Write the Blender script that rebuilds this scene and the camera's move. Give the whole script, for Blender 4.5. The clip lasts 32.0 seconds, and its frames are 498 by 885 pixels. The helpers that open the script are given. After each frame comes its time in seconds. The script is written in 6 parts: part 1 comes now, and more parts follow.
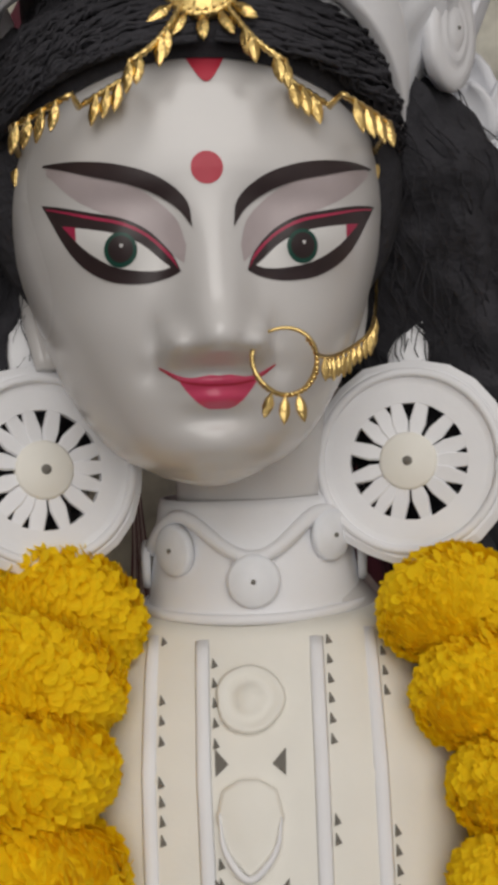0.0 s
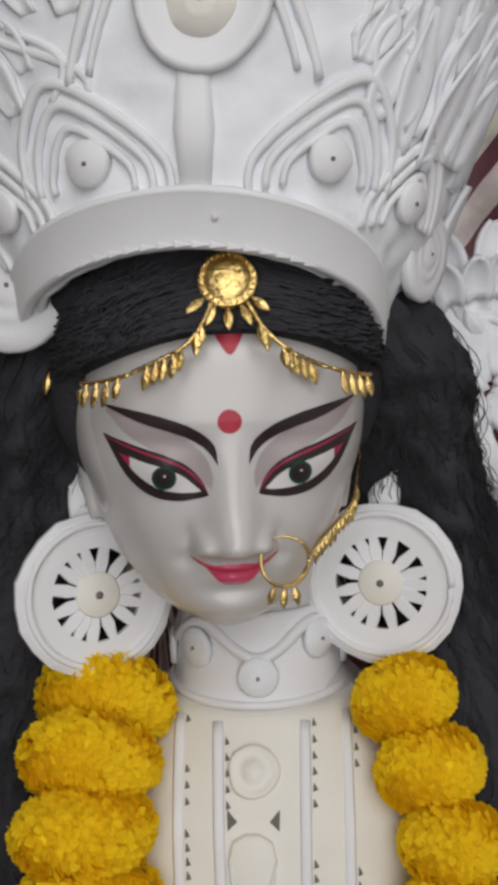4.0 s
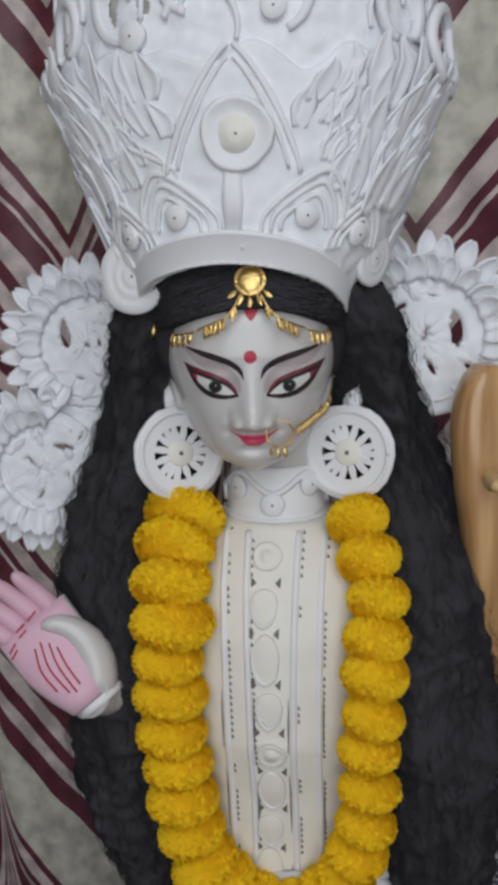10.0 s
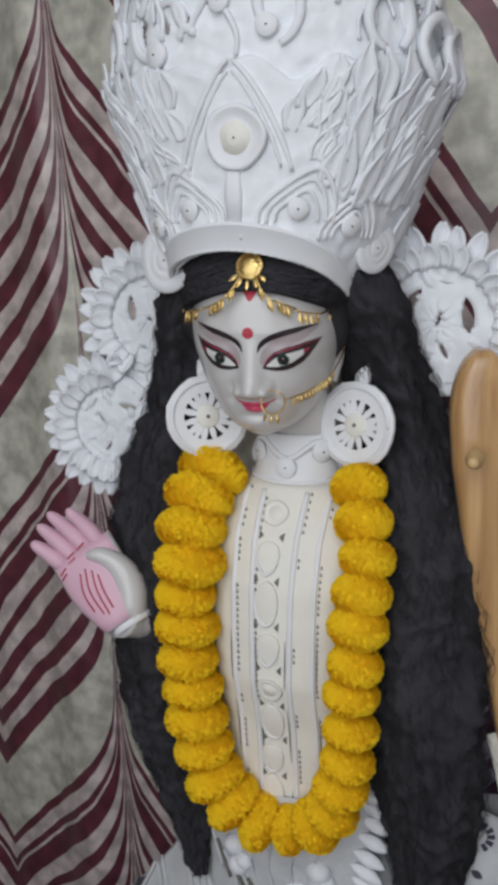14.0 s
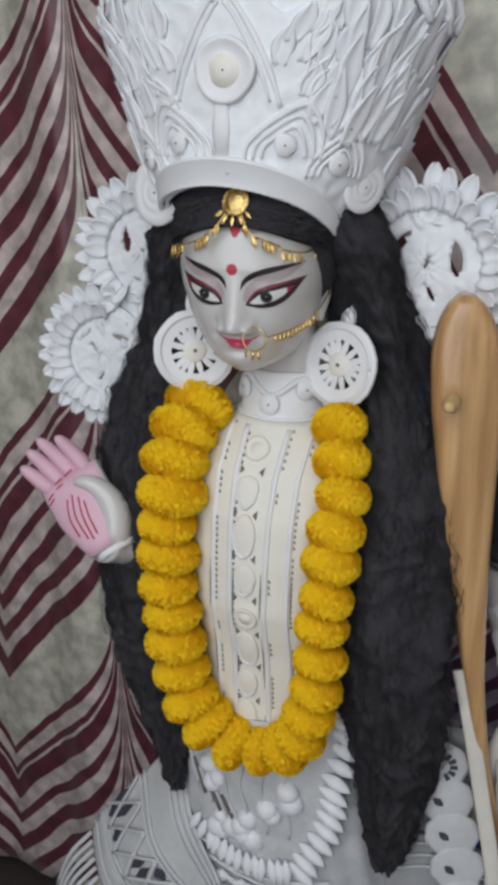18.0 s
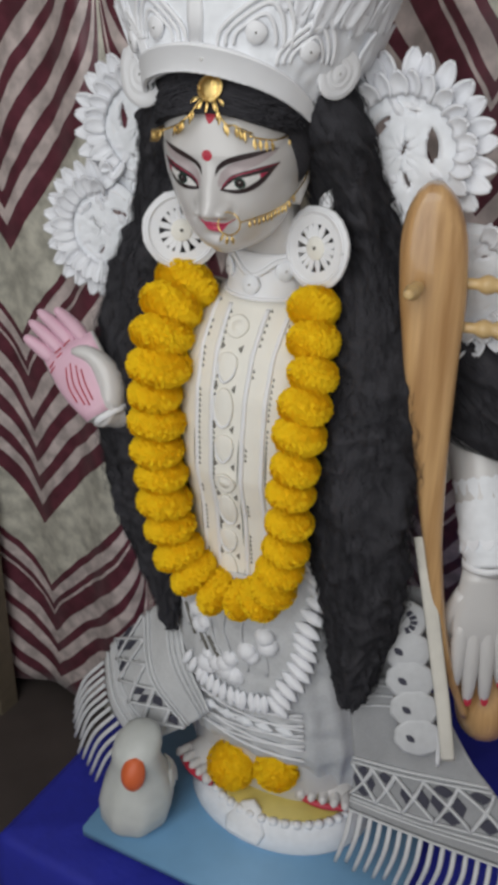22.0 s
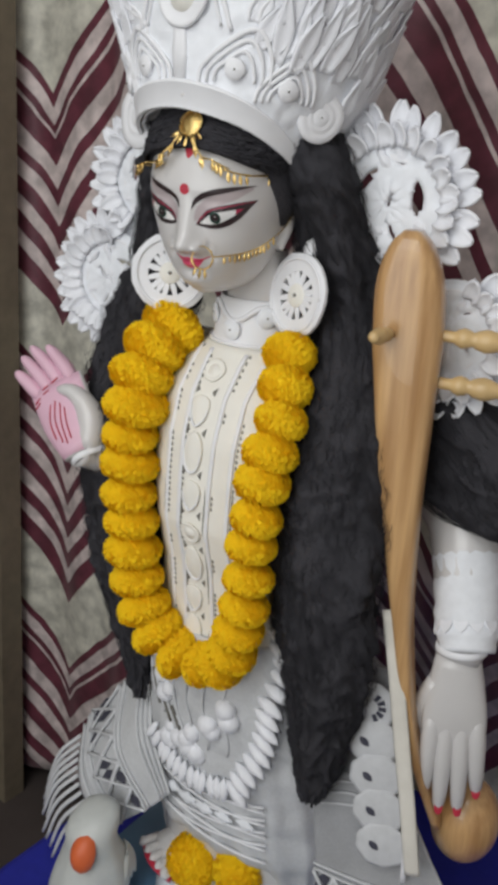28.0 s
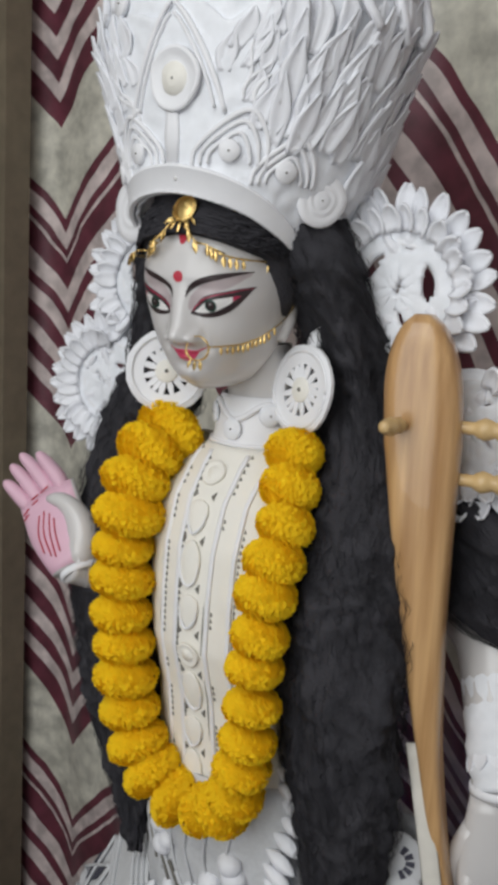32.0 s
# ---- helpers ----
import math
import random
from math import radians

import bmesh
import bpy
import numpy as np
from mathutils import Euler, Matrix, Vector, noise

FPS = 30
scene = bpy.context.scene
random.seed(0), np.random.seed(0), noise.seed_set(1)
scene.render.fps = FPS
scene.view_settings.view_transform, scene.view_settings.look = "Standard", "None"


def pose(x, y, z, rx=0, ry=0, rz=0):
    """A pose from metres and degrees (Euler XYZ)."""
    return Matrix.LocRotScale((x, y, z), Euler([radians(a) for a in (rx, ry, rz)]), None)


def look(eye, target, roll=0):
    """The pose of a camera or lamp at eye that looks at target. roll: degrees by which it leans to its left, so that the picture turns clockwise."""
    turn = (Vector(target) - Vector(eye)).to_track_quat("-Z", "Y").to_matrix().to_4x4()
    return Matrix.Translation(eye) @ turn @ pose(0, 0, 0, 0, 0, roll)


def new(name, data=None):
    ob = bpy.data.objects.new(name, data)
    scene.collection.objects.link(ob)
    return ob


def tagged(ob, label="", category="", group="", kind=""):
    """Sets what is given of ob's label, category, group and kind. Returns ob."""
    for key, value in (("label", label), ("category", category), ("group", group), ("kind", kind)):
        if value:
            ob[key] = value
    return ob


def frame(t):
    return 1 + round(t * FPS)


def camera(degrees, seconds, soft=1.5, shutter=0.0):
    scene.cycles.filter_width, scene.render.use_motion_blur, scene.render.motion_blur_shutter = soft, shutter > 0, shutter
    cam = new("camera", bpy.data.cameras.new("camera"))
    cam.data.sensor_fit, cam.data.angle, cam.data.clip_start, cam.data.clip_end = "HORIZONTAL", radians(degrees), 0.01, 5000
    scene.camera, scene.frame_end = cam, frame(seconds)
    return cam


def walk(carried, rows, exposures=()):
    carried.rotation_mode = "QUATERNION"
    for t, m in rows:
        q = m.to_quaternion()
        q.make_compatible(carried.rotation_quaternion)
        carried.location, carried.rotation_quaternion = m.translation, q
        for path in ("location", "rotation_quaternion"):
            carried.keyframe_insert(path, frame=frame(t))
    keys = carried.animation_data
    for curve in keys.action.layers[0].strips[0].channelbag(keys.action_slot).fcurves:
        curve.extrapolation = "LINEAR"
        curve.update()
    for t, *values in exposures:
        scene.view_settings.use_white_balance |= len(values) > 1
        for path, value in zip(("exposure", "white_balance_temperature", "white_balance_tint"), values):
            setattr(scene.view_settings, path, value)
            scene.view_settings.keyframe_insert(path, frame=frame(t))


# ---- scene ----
cam = camera(30.5, 32.0, soft=4.8)
PATH = [
    (0, (0.0195, -0.0323, 1.637), (-0.0527, 1.666, 1.6251), -2.6),
    (0.5, (0.0119, -0.0476, 1.6336), (-0.0348, 1.6507, 1.671), -3.2),
    (1, (0.0153, -0.0587, 1.6498), (-0.0519, 1.6397, 1.66), -2.8),
    (1.5, (0.0161, -0.0714, 1.6676), (-0.062, 1.6269, 1.6446), -2.4),
    (2, (0.0093, -0.085, 1.6838), (-0.0501, 1.6133, 1.6387), -2.5),
    (2.5, (0.0102, -0.0952, 1.7025), (-0.0603, 1.6022, 1.6285), -2.3),
    (3, (0.0119, -0.1071, 1.7271), (-0.062, 1.5878, 1.6072), -1.9),
    (3.5, (0.0136, -0.1182, 1.7466), (-0.0527, 1.5734, 1.5919), -1.8),
    (4, (0.0247, -0.1334, 1.7721), (-0.057, 1.5513, 1.5613), -1.6),
    (4.5, (0.0331, -0.1521, 1.7891), (-0.051, 1.5274, 1.5401), -1.4),
    (6.5, (0.0833, -0.2456, 1.8138), (-0.113, 1.4042, 1.4576), -1.4),
    (7, (0.0926, -0.2746, 1.8138), (-0.1386, 1.371, 1.4543), -1.5),
    (7.5, (0.0969, -0.3094, 1.8155), (-0.1538, 1.3328, 1.4543), -1.7),
    (8, (0.0926, -0.3476, 1.8206), (-0.1564, 1.292, 1.4474), -1.6),
    (8.5, (0.0994, -0.3834, 1.8215), (-0.1658, 1.2538, 1.4491), -1.6),
    (9, (0.1096, -0.4208, 1.8197), (-0.1691, 1.2164, 1.456), -1.6),
    (9.5, (0.1105, -0.4539, 1.8206), (-0.1564, 1.1858, 1.461), -1.4),
    (10, (0.113, -0.4845, 1.8291), (-0.1428, 1.1543, 1.4576), -1.2),
    (10.5, (0.1232, -0.5091, 1.8257), (-0.1411, 1.1297, 1.461), -1.0),
    (11, (0.1411, -0.5304, 1.8257), (-0.1454, 1.1041, 1.4568), -0.8),
    (11.5, (0.1742, -0.5406, 1.8265), (-0.1675, 1.082, 1.4491), -0.7),
    (12, (0.2185, -0.544, 1.8282), (-0.1997, 1.0591, 1.4449), -0.7),
    (12.5, (0.2601, -0.5432, 1.8265), (-0.2303, 1.0387, 1.4449), -0.6),
    (13, (0.2941, -0.5406, 1.8317), (-0.2584, 1.0192, 1.4398), -0.6),
    (13.5, (0.3213, -0.5389, 1.8317), (-0.2822, 1.0013, 1.4398), -0.6),
    (14, (0.3451, -0.5338, 1.835), (-0.3051, 0.9851, 1.4364), -0.7),
    (14.5, (0.3561, -0.5321, 1.835), (-0.317, 0.9767, 1.4347), -0.7),
    (16.5, (0.3706, -0.5244, 1.8325), (-0.3128, 0.9707, 1.4016), 0.5),
    (17, (0.3672, -0.5262, 1.841), (-0.2958, 0.9681, 1.3743), 0.7),
    (17.5, (0.3749, -0.5295, 1.8359), (-0.289, 0.9597, 1.3557), 1.0),
    (18, (0.391, -0.5295, 1.8418), (-0.2848, 0.9418, 1.3233), 1.2),
    (18.5, (0.4156, -0.5312, 1.8427), (-0.2831, 0.9188, 1.2961), 1.3),
    (19, (0.4377, -0.5321, 1.8452), (-0.2797, 0.8967, 1.2664), 1.3),
    (19.5, (0.4573, -0.533, 1.8478), (-0.2737, 0.8746, 1.2367), 1.3),
    (20, (0.4743, -0.5346, 1.8512), (-0.2661, 0.8534, 1.2061), 1.4),
    (20.5, (0.4845, -0.5381, 1.8571), (-0.2541, 0.8338, 1.1771), 1.4),
    (21, (0.4887, -0.5397, 1.8682), (-0.2422, 0.816, 1.1491), 1.4),
    (21.5, (0.4955, -0.5372, 1.8809), (-0.2338, 0.8032, 1.1304), 1.5),
    (22, (0.5006, -0.5397, 1.8911), (-0.2244, 0.7922, 1.1227), 1.5),
    (22.5, (0.504, -0.5423, 1.9005), (-0.2159, 0.7837, 1.1185), 1.6),
    (23, (0.5083, -0.5414, 1.9116), (-0.2048, 0.7794, 1.1134), 1.9),
    (23.5, (0.5134, -0.5414, 1.9183), (-0.1938, 0.7769, 1.1117), 2.3),
    (24, (0.5151, -0.5363, 1.9175), (-0.1921, 0.7845, 1.1142), 2.7),
    (24.5, (0.51, -0.5202, 1.9132), (-0.2023, 0.8024, 1.1168), 3.0),
    (25, (0.5074, -0.5015, 1.9022), (-0.2159, 0.8236, 1.121), 3.2),
    (25.5, (0.527, -0.4896, 1.8818), (-0.2363, 0.8338, 1.1355), 3.4),
    (27.5, (0.6111, -0.4624, 1.801), (-0.2983, 0.8491, 1.2154), 4.1),
    (28, (0.6299, -0.4616, 1.79), (-0.3034, 0.8508, 1.2443), 4.3),
    (28.5, (0.646, -0.4632, 1.7789), (-0.3051, 0.8542, 1.2766), 4.3),
    (29, (0.6587, -0.4658, 1.7704), (-0.3051, 0.8568, 1.3097), 4.3),
    (29.5, (0.6681, -0.4692, 1.7636), (-0.306, 0.8585, 1.3395), 4.3),
    (30, (0.6749, -0.4675, 1.7585), (-0.3136, 0.8593, 1.3709), 4.1),
    (30.5, (0.6715, -0.4616, 1.756), (-0.3272, 0.8661, 1.3973), 4.0),
    (31, (0.6562, -0.4454, 1.7441), (-0.3502, 0.884, 1.4126), 3.8),
    (31.5, (0.6358, -0.4199, 1.7322), (-0.3791, 0.9086, 1.4253), 3.5),
    (32, (0.6052, -0.3816, 1.7305), (-0.4165, 0.9435, 1.433), 3.2),
]
walk(cam, [(t, look(eye, target, roll)) for t, eye, target, roll in PATH], exposures=[(0, -0.40, 6900, 10), (2, -0.30, 6800, 10), (4.5, -0.42, 6600, 9), (9, -0.46, 6250, 8), (13, -0.36, 6230, 8), (17, -0.28, 6200, 7), (20, -0.25, 6450, 7), (25, -0.18, 6550, 7), (29, -0.08, 6500, 7), (32, -0.11, 6450, 7)])

# ---- light ----
world = bpy.data.worlds.new("room_air")
world.use_nodes = True
wbg = world.node_tree.nodes["Background"]
wbg.inputs[0].default_value, wbg.inputs[1].default_value = (0.85, 0.93, 1.0, 1), 0.30
scene.world = world
scene.view_settings.exposure = 0.0


def area(name, eye, target, size, size_y, watts, colour):
    d = bpy.data.lights.new(name, "AREA")
    d.shape, d.size, d.size_y, d.energy, d.color = "RECTANGLE", size, size_y, watts, colour
    o = new(name, d)
    o.matrix_world = look(eye, target)
    return o


area("tube_lamp", (0.30, -1.05, 2.75), (0.0, 0.3, 1.3), 1.3, 0.8, 12, (0.985, 0.985, 1.0))
# soft fill added in front to lift the shade; no lamp hangs there
area("fill_light", (0.10, -1.95, 1.9), (-0.05, 0.5, 1.3), 1.8, 1.8, 27, (0.985, 0.985, 1.0))


# ---- materials ----
def material(name, colour, rough=0.5, metal=0.0, grain=30.0, vary=0.08, bump=0.0, bump_scale=80.0, coat=0.0, stain=0.0, island=0.0, sheen=0.0):
    m = bpy.data.materials.new(name)
    m.use_nodes = True
    nt = m.node_tree
    b = nt.nodes["Principled BSDF"]
    b.inputs["Roughness"].default_value, b.inputs["Metallic"].default_value = rough, metal
    b.inputs["Coat Weight"].default_value = coat
    b.inputs["Sheen Weight"].default_value = sheen
    tc = nt.nodes.new("ShaderNodeTexCoord")
    n1 = nt.nodes.new("ShaderNodeTexNoise")
    n1.inputs["Scale"].default_value, n1.inputs["Detail"].default_value = grain, 4
    n2 = nt.nodes.new("ShaderNodeTexNoise")
    n2.inputs["Scale"].default_value, n2.inputs["Detail"].default_value = grain / 9, 3
    for n in (n1, n2):
        nt.links.new(tc.outputs["Object"], n.inputs["Vector"])
    add = nt.nodes.new("ShaderNodeMath")
    add.operation = "ADD"
    nt.links.new(n1.outputs["Fac"], add.inputs[0])
    nt.links.new(n2.outputs["Fac"], add.inputs[1])
    last = add.outputs[0]
    if island:
        g = nt.nodes.new("ShaderNodeNewGeometry")
        mul = nt.nodes.new("ShaderNodeMath")
        mul.operation = "MULTIPLY_ADD"
        mul.inputs[1].default_value = island
        nt.links.new(g.outputs["Random Per Island"], mul.inputs[0])
        nt.links.new(last, mul.inputs[2])
        last = mul.outputs[0]
    ramp = nt.nodes.new("ShaderNodeMapRange")
    ramp.inputs[1].default_value, ramp.inputs[2].default_value = 0.6, 1.4 + island
    ramp.inputs[3].default_value, ramp.inputs[4].default_value = 1 - vary, 1 + vary
    nt.links.new(last, ramp.inputs[0])
    mix = nt.nodes.new("ShaderNodeVectorMath")
    mix.operation = "SCALE"
    mix.inputs[0].default_value = colour
    nt.links.new(ramp.outputs[0], mix.inputs["Scale"])
    nt.links.new(mix.outputs[0], b.inputs["Base Color"])
    rr = nt.nodes.new("ShaderNodeMapRange")
    rr.inputs[3].default_value, rr.inputs[4].default_value = max(rough - 0.08, 0.02), min(rough + 0.08, 1)
    nt.links.new(n2.outputs["Fac"], rr.inputs[0])
    nt.links.new(rr.outputs[0], b.inputs["Roughness"])
    if bump:
        n3 = nt.nodes.new("ShaderNodeTexNoise")
        n3.inputs["Scale"].default_value, n3.inputs["Detail"].default_value = bump_scale, 5
        nt.links.new(tc.outputs["Object"], n3.inputs["Vector"])
        bp = nt.nodes.new("ShaderNodeBump")
        bp.inputs["Strength"].default_value, bp.inputs["Distance"].default_value = bump, 0.004
        nt.links.new(n3.outputs["Fac"], bp.inputs["Height"])
        nt.links.new(bp.outputs[0], b.inputs["Normal"])
    return m


SKIN = material("white_enamel", (0.645, 0.63, 0.625), 0.25, grain=18, vary=0.035, coat=0.15)
LID = material("mauve_lid_paint", (0.47, 0.405, 0.415), 0.4, vary=0.1, grain=60)
PINK = material("magenta_paint", (0.42, 0.03, 0.085), 0.4, vary=0.12, grain=90)
BLACK = material("black_paint", (0.035, 0.022, 0.024), 0.38, vary=0.2, grain=90)
EYEWHITE = material("eye_white_paint", (0.75, 0.74, 0.73), 0.3, vary=0.03)
GREEN = material("green_paint", (0.010, 0.07, 0.05), 0.35, vary=0.15, grain=120)
RED = material("red_paint", (0.50, 0.03, 0.06), 0.45, vary=0.1, grain=90)
LIP = material("lip_red_paint", (0.70, 0.075, 0.17), 0.3, vary=0.1, grain=60, coat=0.2)
SWANPAINT = material("pale_grey_swan_paint", (0.58, 0.60, 0.585), 0.45, grain=40, vary=0.10, bump=0.06, bump_scale=90)
PALM = material("pink_palm_paint", (0.72, 0.46, 0.57), 0.45, vary=0.08, grain=25)
SHOLA = material("white_pith", (0.83, 0.85, 0.89), 0.62, grain=70, vary=0.10, bump=0.08, bump_scale=220)
SHOLA2 = material("white_pith_pieces", (0.82, 0.83, 0.87), 0.55, grain=55, vary=0.10, bump=0.08, bump_scale=180, island=0.5)
FOAM = material("white_foam_sheet", (0.84, 0.845, 0.87), 0.55, grain=40, vary=0.04, bump=0.05, bump_scale=300)
CREAM = material("cream_dress", (0.86, 0.84, 0.775), 0.6, grain=35, vary=0.05, bump=0.06, bump_scale=200)
# dark tone for shade inside the bodice cuts; also colours pins and trim
DARKCUT = material("dark_trim_and_cut_shade", (0.17, 0.16, 0.14), 0.8)
HAIR = material("black_wig_hair", (0.040, 0.039, 0.045), 0.85, grain=30, vary=0.45, island=0.3, bump=0.5, bump_scale=260)
HAIR.node_tree.nodes["Principled BSDF"].inputs["Specular IOR Level"].default_value = 0.2
PEGWOOD = material("pale_turned_wood", (0.62, 0.43, 0.20), 0.4, grain=60, vary=0.15, bump=0.1, bump_scale=90, coat=0.2)
SKIN.node_tree.nodes["Principled BSDF"].inputs["Coat Weight"].default_value = 0.35
SKIN.node_tree.nodes["Principled BSDF"].inputs["Coat Roughness"].default_value = 0.27
GOLD = material("gilt_metal", (0.78, 0.56, 0.22), 0.28, 1.0, grain=120, vary=0.12, bump=0.3, bump_scale=350)
MARI = material("marigold_petals", (1.0, 0.72, 0.007), 0.85, grain=90, vary=0.03, island=0.5)
MARIHEART = material("marigold_heart", (1.0, 0.72, 0.007), 0.8, grain=90, vary=0.1)
# thin petals let part of the light through
mari_tree = MARI.node_tree
mari_face = mari_tree.nodes["Principled BSDF"]
mari_through = mari_tree.nodes.new("ShaderNodeBsdfTranslucent")
mari_mix = mari_tree.nodes.new("ShaderNodeMixShader")
mari_mix.inputs[0].default_value = 0.34
mari_tree.links.new(mari_face.inputs["Base Color"].links[0].from_socket, mari_through.inputs["Color"])
mari_tree.links.new(mari_face.outputs[0], mari_mix.inputs[1])
mari_tree.links.new(mari_through.outputs[0], mari_mix.inputs[2])
mari_tree.links.new(mari_mix.outputs[0], mari_tree.nodes["Material Output"].inputs["Surface"])
BLUECLOTH = material("royal_blue_cloth", (0.018, 0.025, 0.36), 0.75, grain=40, vary=0.15, bump=0.3, bump_scale=60)
BLUEPAINT = material("sky_blue_paint", (0.17, 0.35, 0.56), 0.5, grain=20, vary=0.1, bump=0.15, bump_scale=50)
ORANGE = material("orange_beak_paint", (0.72, 0.15, 0.05), 0.45, vary=0.1)
YELLOW = material("pale_yellow_paint", (0.58, 0.47, 0.12), 0.5, vary=0.12, grain=40)
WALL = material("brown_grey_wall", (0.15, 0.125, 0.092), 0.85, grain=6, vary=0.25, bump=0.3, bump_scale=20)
POSTWOOD = material("brown_post_wood", (0.20, 0.165, 0.115), 0.6, grain=25, vary=0.25, bump=0.3, bump_scale=40)
FLOOR = material("dark_floor", (0.08, 0.065, 0.06), 0.6, grain=8, vary=0.3)
CEIL = material("pale_ceiling", (0.78, 0.78, 0.76), 0.8, grain=5, vary=0.1)
PLAINWALL = material("plain_wall", (0.72, 0.71, 0.69), 0.8, grain=5, vary=0.1)
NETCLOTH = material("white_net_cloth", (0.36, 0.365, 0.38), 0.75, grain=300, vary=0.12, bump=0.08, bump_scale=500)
SKIRTCLOTH = material("white_skirt_cloth", (0.62, 0.63, 0.645), 0.75, grain=200, vary=0.10, bump=0.10, bump_scale=300)
SLIP = material("white_cut_strips", (0.64, 0.65, 0.67), 0.65, grain=90, vary=0.10, bump=0.06, bump_scale=300)
STRAPM = material("cream_ribbon", (0.74, 0.71, 0.64), 0.6, grain=40, vary=0.1)
# shade of the openings in net and lace, put into a dark colour
SHADECUT = material("net_gap_shade", (0.060, 0.060, 0.085), 0.8)
TWINE = material("garland_thread", (0.12, 0.10, 0.02), 0.8)


def wood_material():
    m = bpy.data.materials.new("varnished_wood")
    m.use_nodes = True
    nt = m.node_tree
    b = nt.nodes["Principled BSDF"]
    tc = nt.nodes.new("ShaderNodeTexCoord")
    mp = nt.nodes.new("ShaderNodeMapping")
    mp.inputs["Scale"].default_value = (1, 1, 0.06)
    nt.links.new(tc.outputs["Object"], mp.inputs[0])
    n = nt.nodes.new("ShaderNodeTexNoise")
    n.inputs["Scale"].default_value, n.inputs["Detail"].default_value = 90, 6
    nt.links.new(mp.outputs[0], n.inputs["Vector"])
    cr = nt.nodes.new("ShaderNodeValToRGB")
    cr.color_ramp.elements[0].position, cr.color_ramp.elements[1].position = 0.3, 0.72
    cr.color_ramp.elements[0].color = (0.40, 0.215, 0.085, 1)
    cr.color_ramp.elements[1].color = (0.66, 0.41, 0.19, 1)
    nt.links.new(n.outputs["Fac"], cr.inputs[0])
    nt.links.new(cr.outputs[0], b.inputs["Base Color"])
    b.inputs["Roughness"].default_value = 0.32
    b.inputs["Coat Weight"].default_value = 0.4
    return m


WOOD = wood_material()


def curtain_material():
    """Printed satin: maroon and cream chevrons that meet in V lines and fan out from spines between them."""
    m = bpy.data.materials.new("chevron_satin")
    m.use_nodes = True
    nt = m.node_tree
    b = nt.nodes["Principled BSDF"]
    tc = nt.nodes.new("ShaderNodeTexCoord")
    sx = nt.nodes.new("ShaderNodeSeparateXYZ")
    nt.links.new(tc.outputs["Object"], sx.inputs[0])

    def mt(op, a, c=None, d=None):
        k = nt.nodes.new("ShaderNodeMath")
        k.operation = op
        for i, v in enumerate((a, c, d)):
            if v is None:
                continue
            if isinstance(v, (int, float)):
                k.inputs[i].default_value = v
            else:
                nt.links.new(v, k.inputs[i])
        return k.outputs[0]

    wob = nt.nodes.new("ShaderNodeTexNoise")
    wob.inputs["Scale"].default_value, wob.inputs["Detail"].default_value = 7, 2
    nt.links.new(tc.outputs["Object"], wob.inputs["Vector"])
    w = mt("MULTIPLY", mt("SUBTRACT", wob.outputs["Fac"], 0.5), 0.040)
    # the V line beside the post and the spine between the fans both lean outwards as they rise
    valley = mt("SUBTRACT", -0.928, mt("MULTIPLY", mt("MAXIMUM", mt("SUBTRACT", sx.outputs[2], 1.0), 0.0), 0.083))
    ridge = mt("SUBTRACT", -0.605, mt("MULTIPLY", mt("SUBTRACT", sx.outputs[2], 0.7), 0.055))
    left = mt("DIVIDE", mt("SUBTRACT", mt("MINIMUM", sx.outputs[0], ridge), valley), mt("SUBTRACT", ridge, valley))
    right = mt("DIVIDE", mt("MULTIPLY", mt("MAXIMUM", mt("SUBTRACT", sx.outputs[0], ridge), 0.0), 3.0), mt("SUBTRACT", 0.146, ridge))
    d = mt("MULTIPLY", mt("PINGPONG", mt("ADD", left, right), 1.0), 0.315)
    # stripes climb from the V and turn upright along the spine
    h = mt("MULTIPLY", d, mt("SUBTRACT", 1.28, d))
    h = mt("ADD", h, mt("DIVIDE", 0.0017, mt("SUBTRACT", 0.320, d)))
    s = mt("ADD", mt("SUBTRACT", sx.outputs[2], h), w)
    fr = mt("FRACT", mt("DIVIDE", mt("ADD", s, 1.01), 0.71))
    cr = nt.nodes.new("ShaderNodeValToRGB")
    cr.color_ramp.interpolation = "CONSTANT"
    maroon, pale, cream = (0.150, 0.036, 0.056, 1), (0.72, 0.62, 0.60, 1), (0.68, 0.66, 0.57, 1)
    bands = [(0.004, 0.198, cream), (0.256, 0.294, pale), (0.338, 0.380, pale), (0.428, 0.474, pale), (0.506, 0.556, pale), (0.616, 0.627, pale), (0.650, 0.690, pale)]
    stops = [(0.0, maroon)]
    for lo, hi, tone in bands:
        stops += [(lo / 0.71, tone), (hi / 0.71, maroon)]
    stops.append((1.0, maroon))
    el = cr.color_ramp.elements
    el[0].position, el[0].color = stops[0]
    el[1].position, el[1].color = stops[-1]
    for p, c in stops[1:-1]:
        el.new(p).color = c
    nt.links.new(fr, cr.inputs[0])
    blot = nt.nodes.new("ShaderNodeTexNoise")
    blot.inputs["Scale"].default_value, blot.inputs["Detail"].default_value = 26, 5
    nt.links.new(tc.outputs["Object"], blot.inputs["Vector"])
    sc = nt.nodes.new("ShaderNodeMapRange")
    sc.inputs[1].default_value, sc.inputs[2].default_value, sc.inputs[3].default_value, sc.inputs[4].default_value = 0.35, 0.65, 0.68, 1.18
    nt.links.new(blot.outputs["Fac"], sc.inputs[0])
    mix = nt.nodes.new("ShaderNodeVectorMath")
    mix.operation = "SCALE"
    nt.links.new(cr.outputs[0], mix.inputs[0])
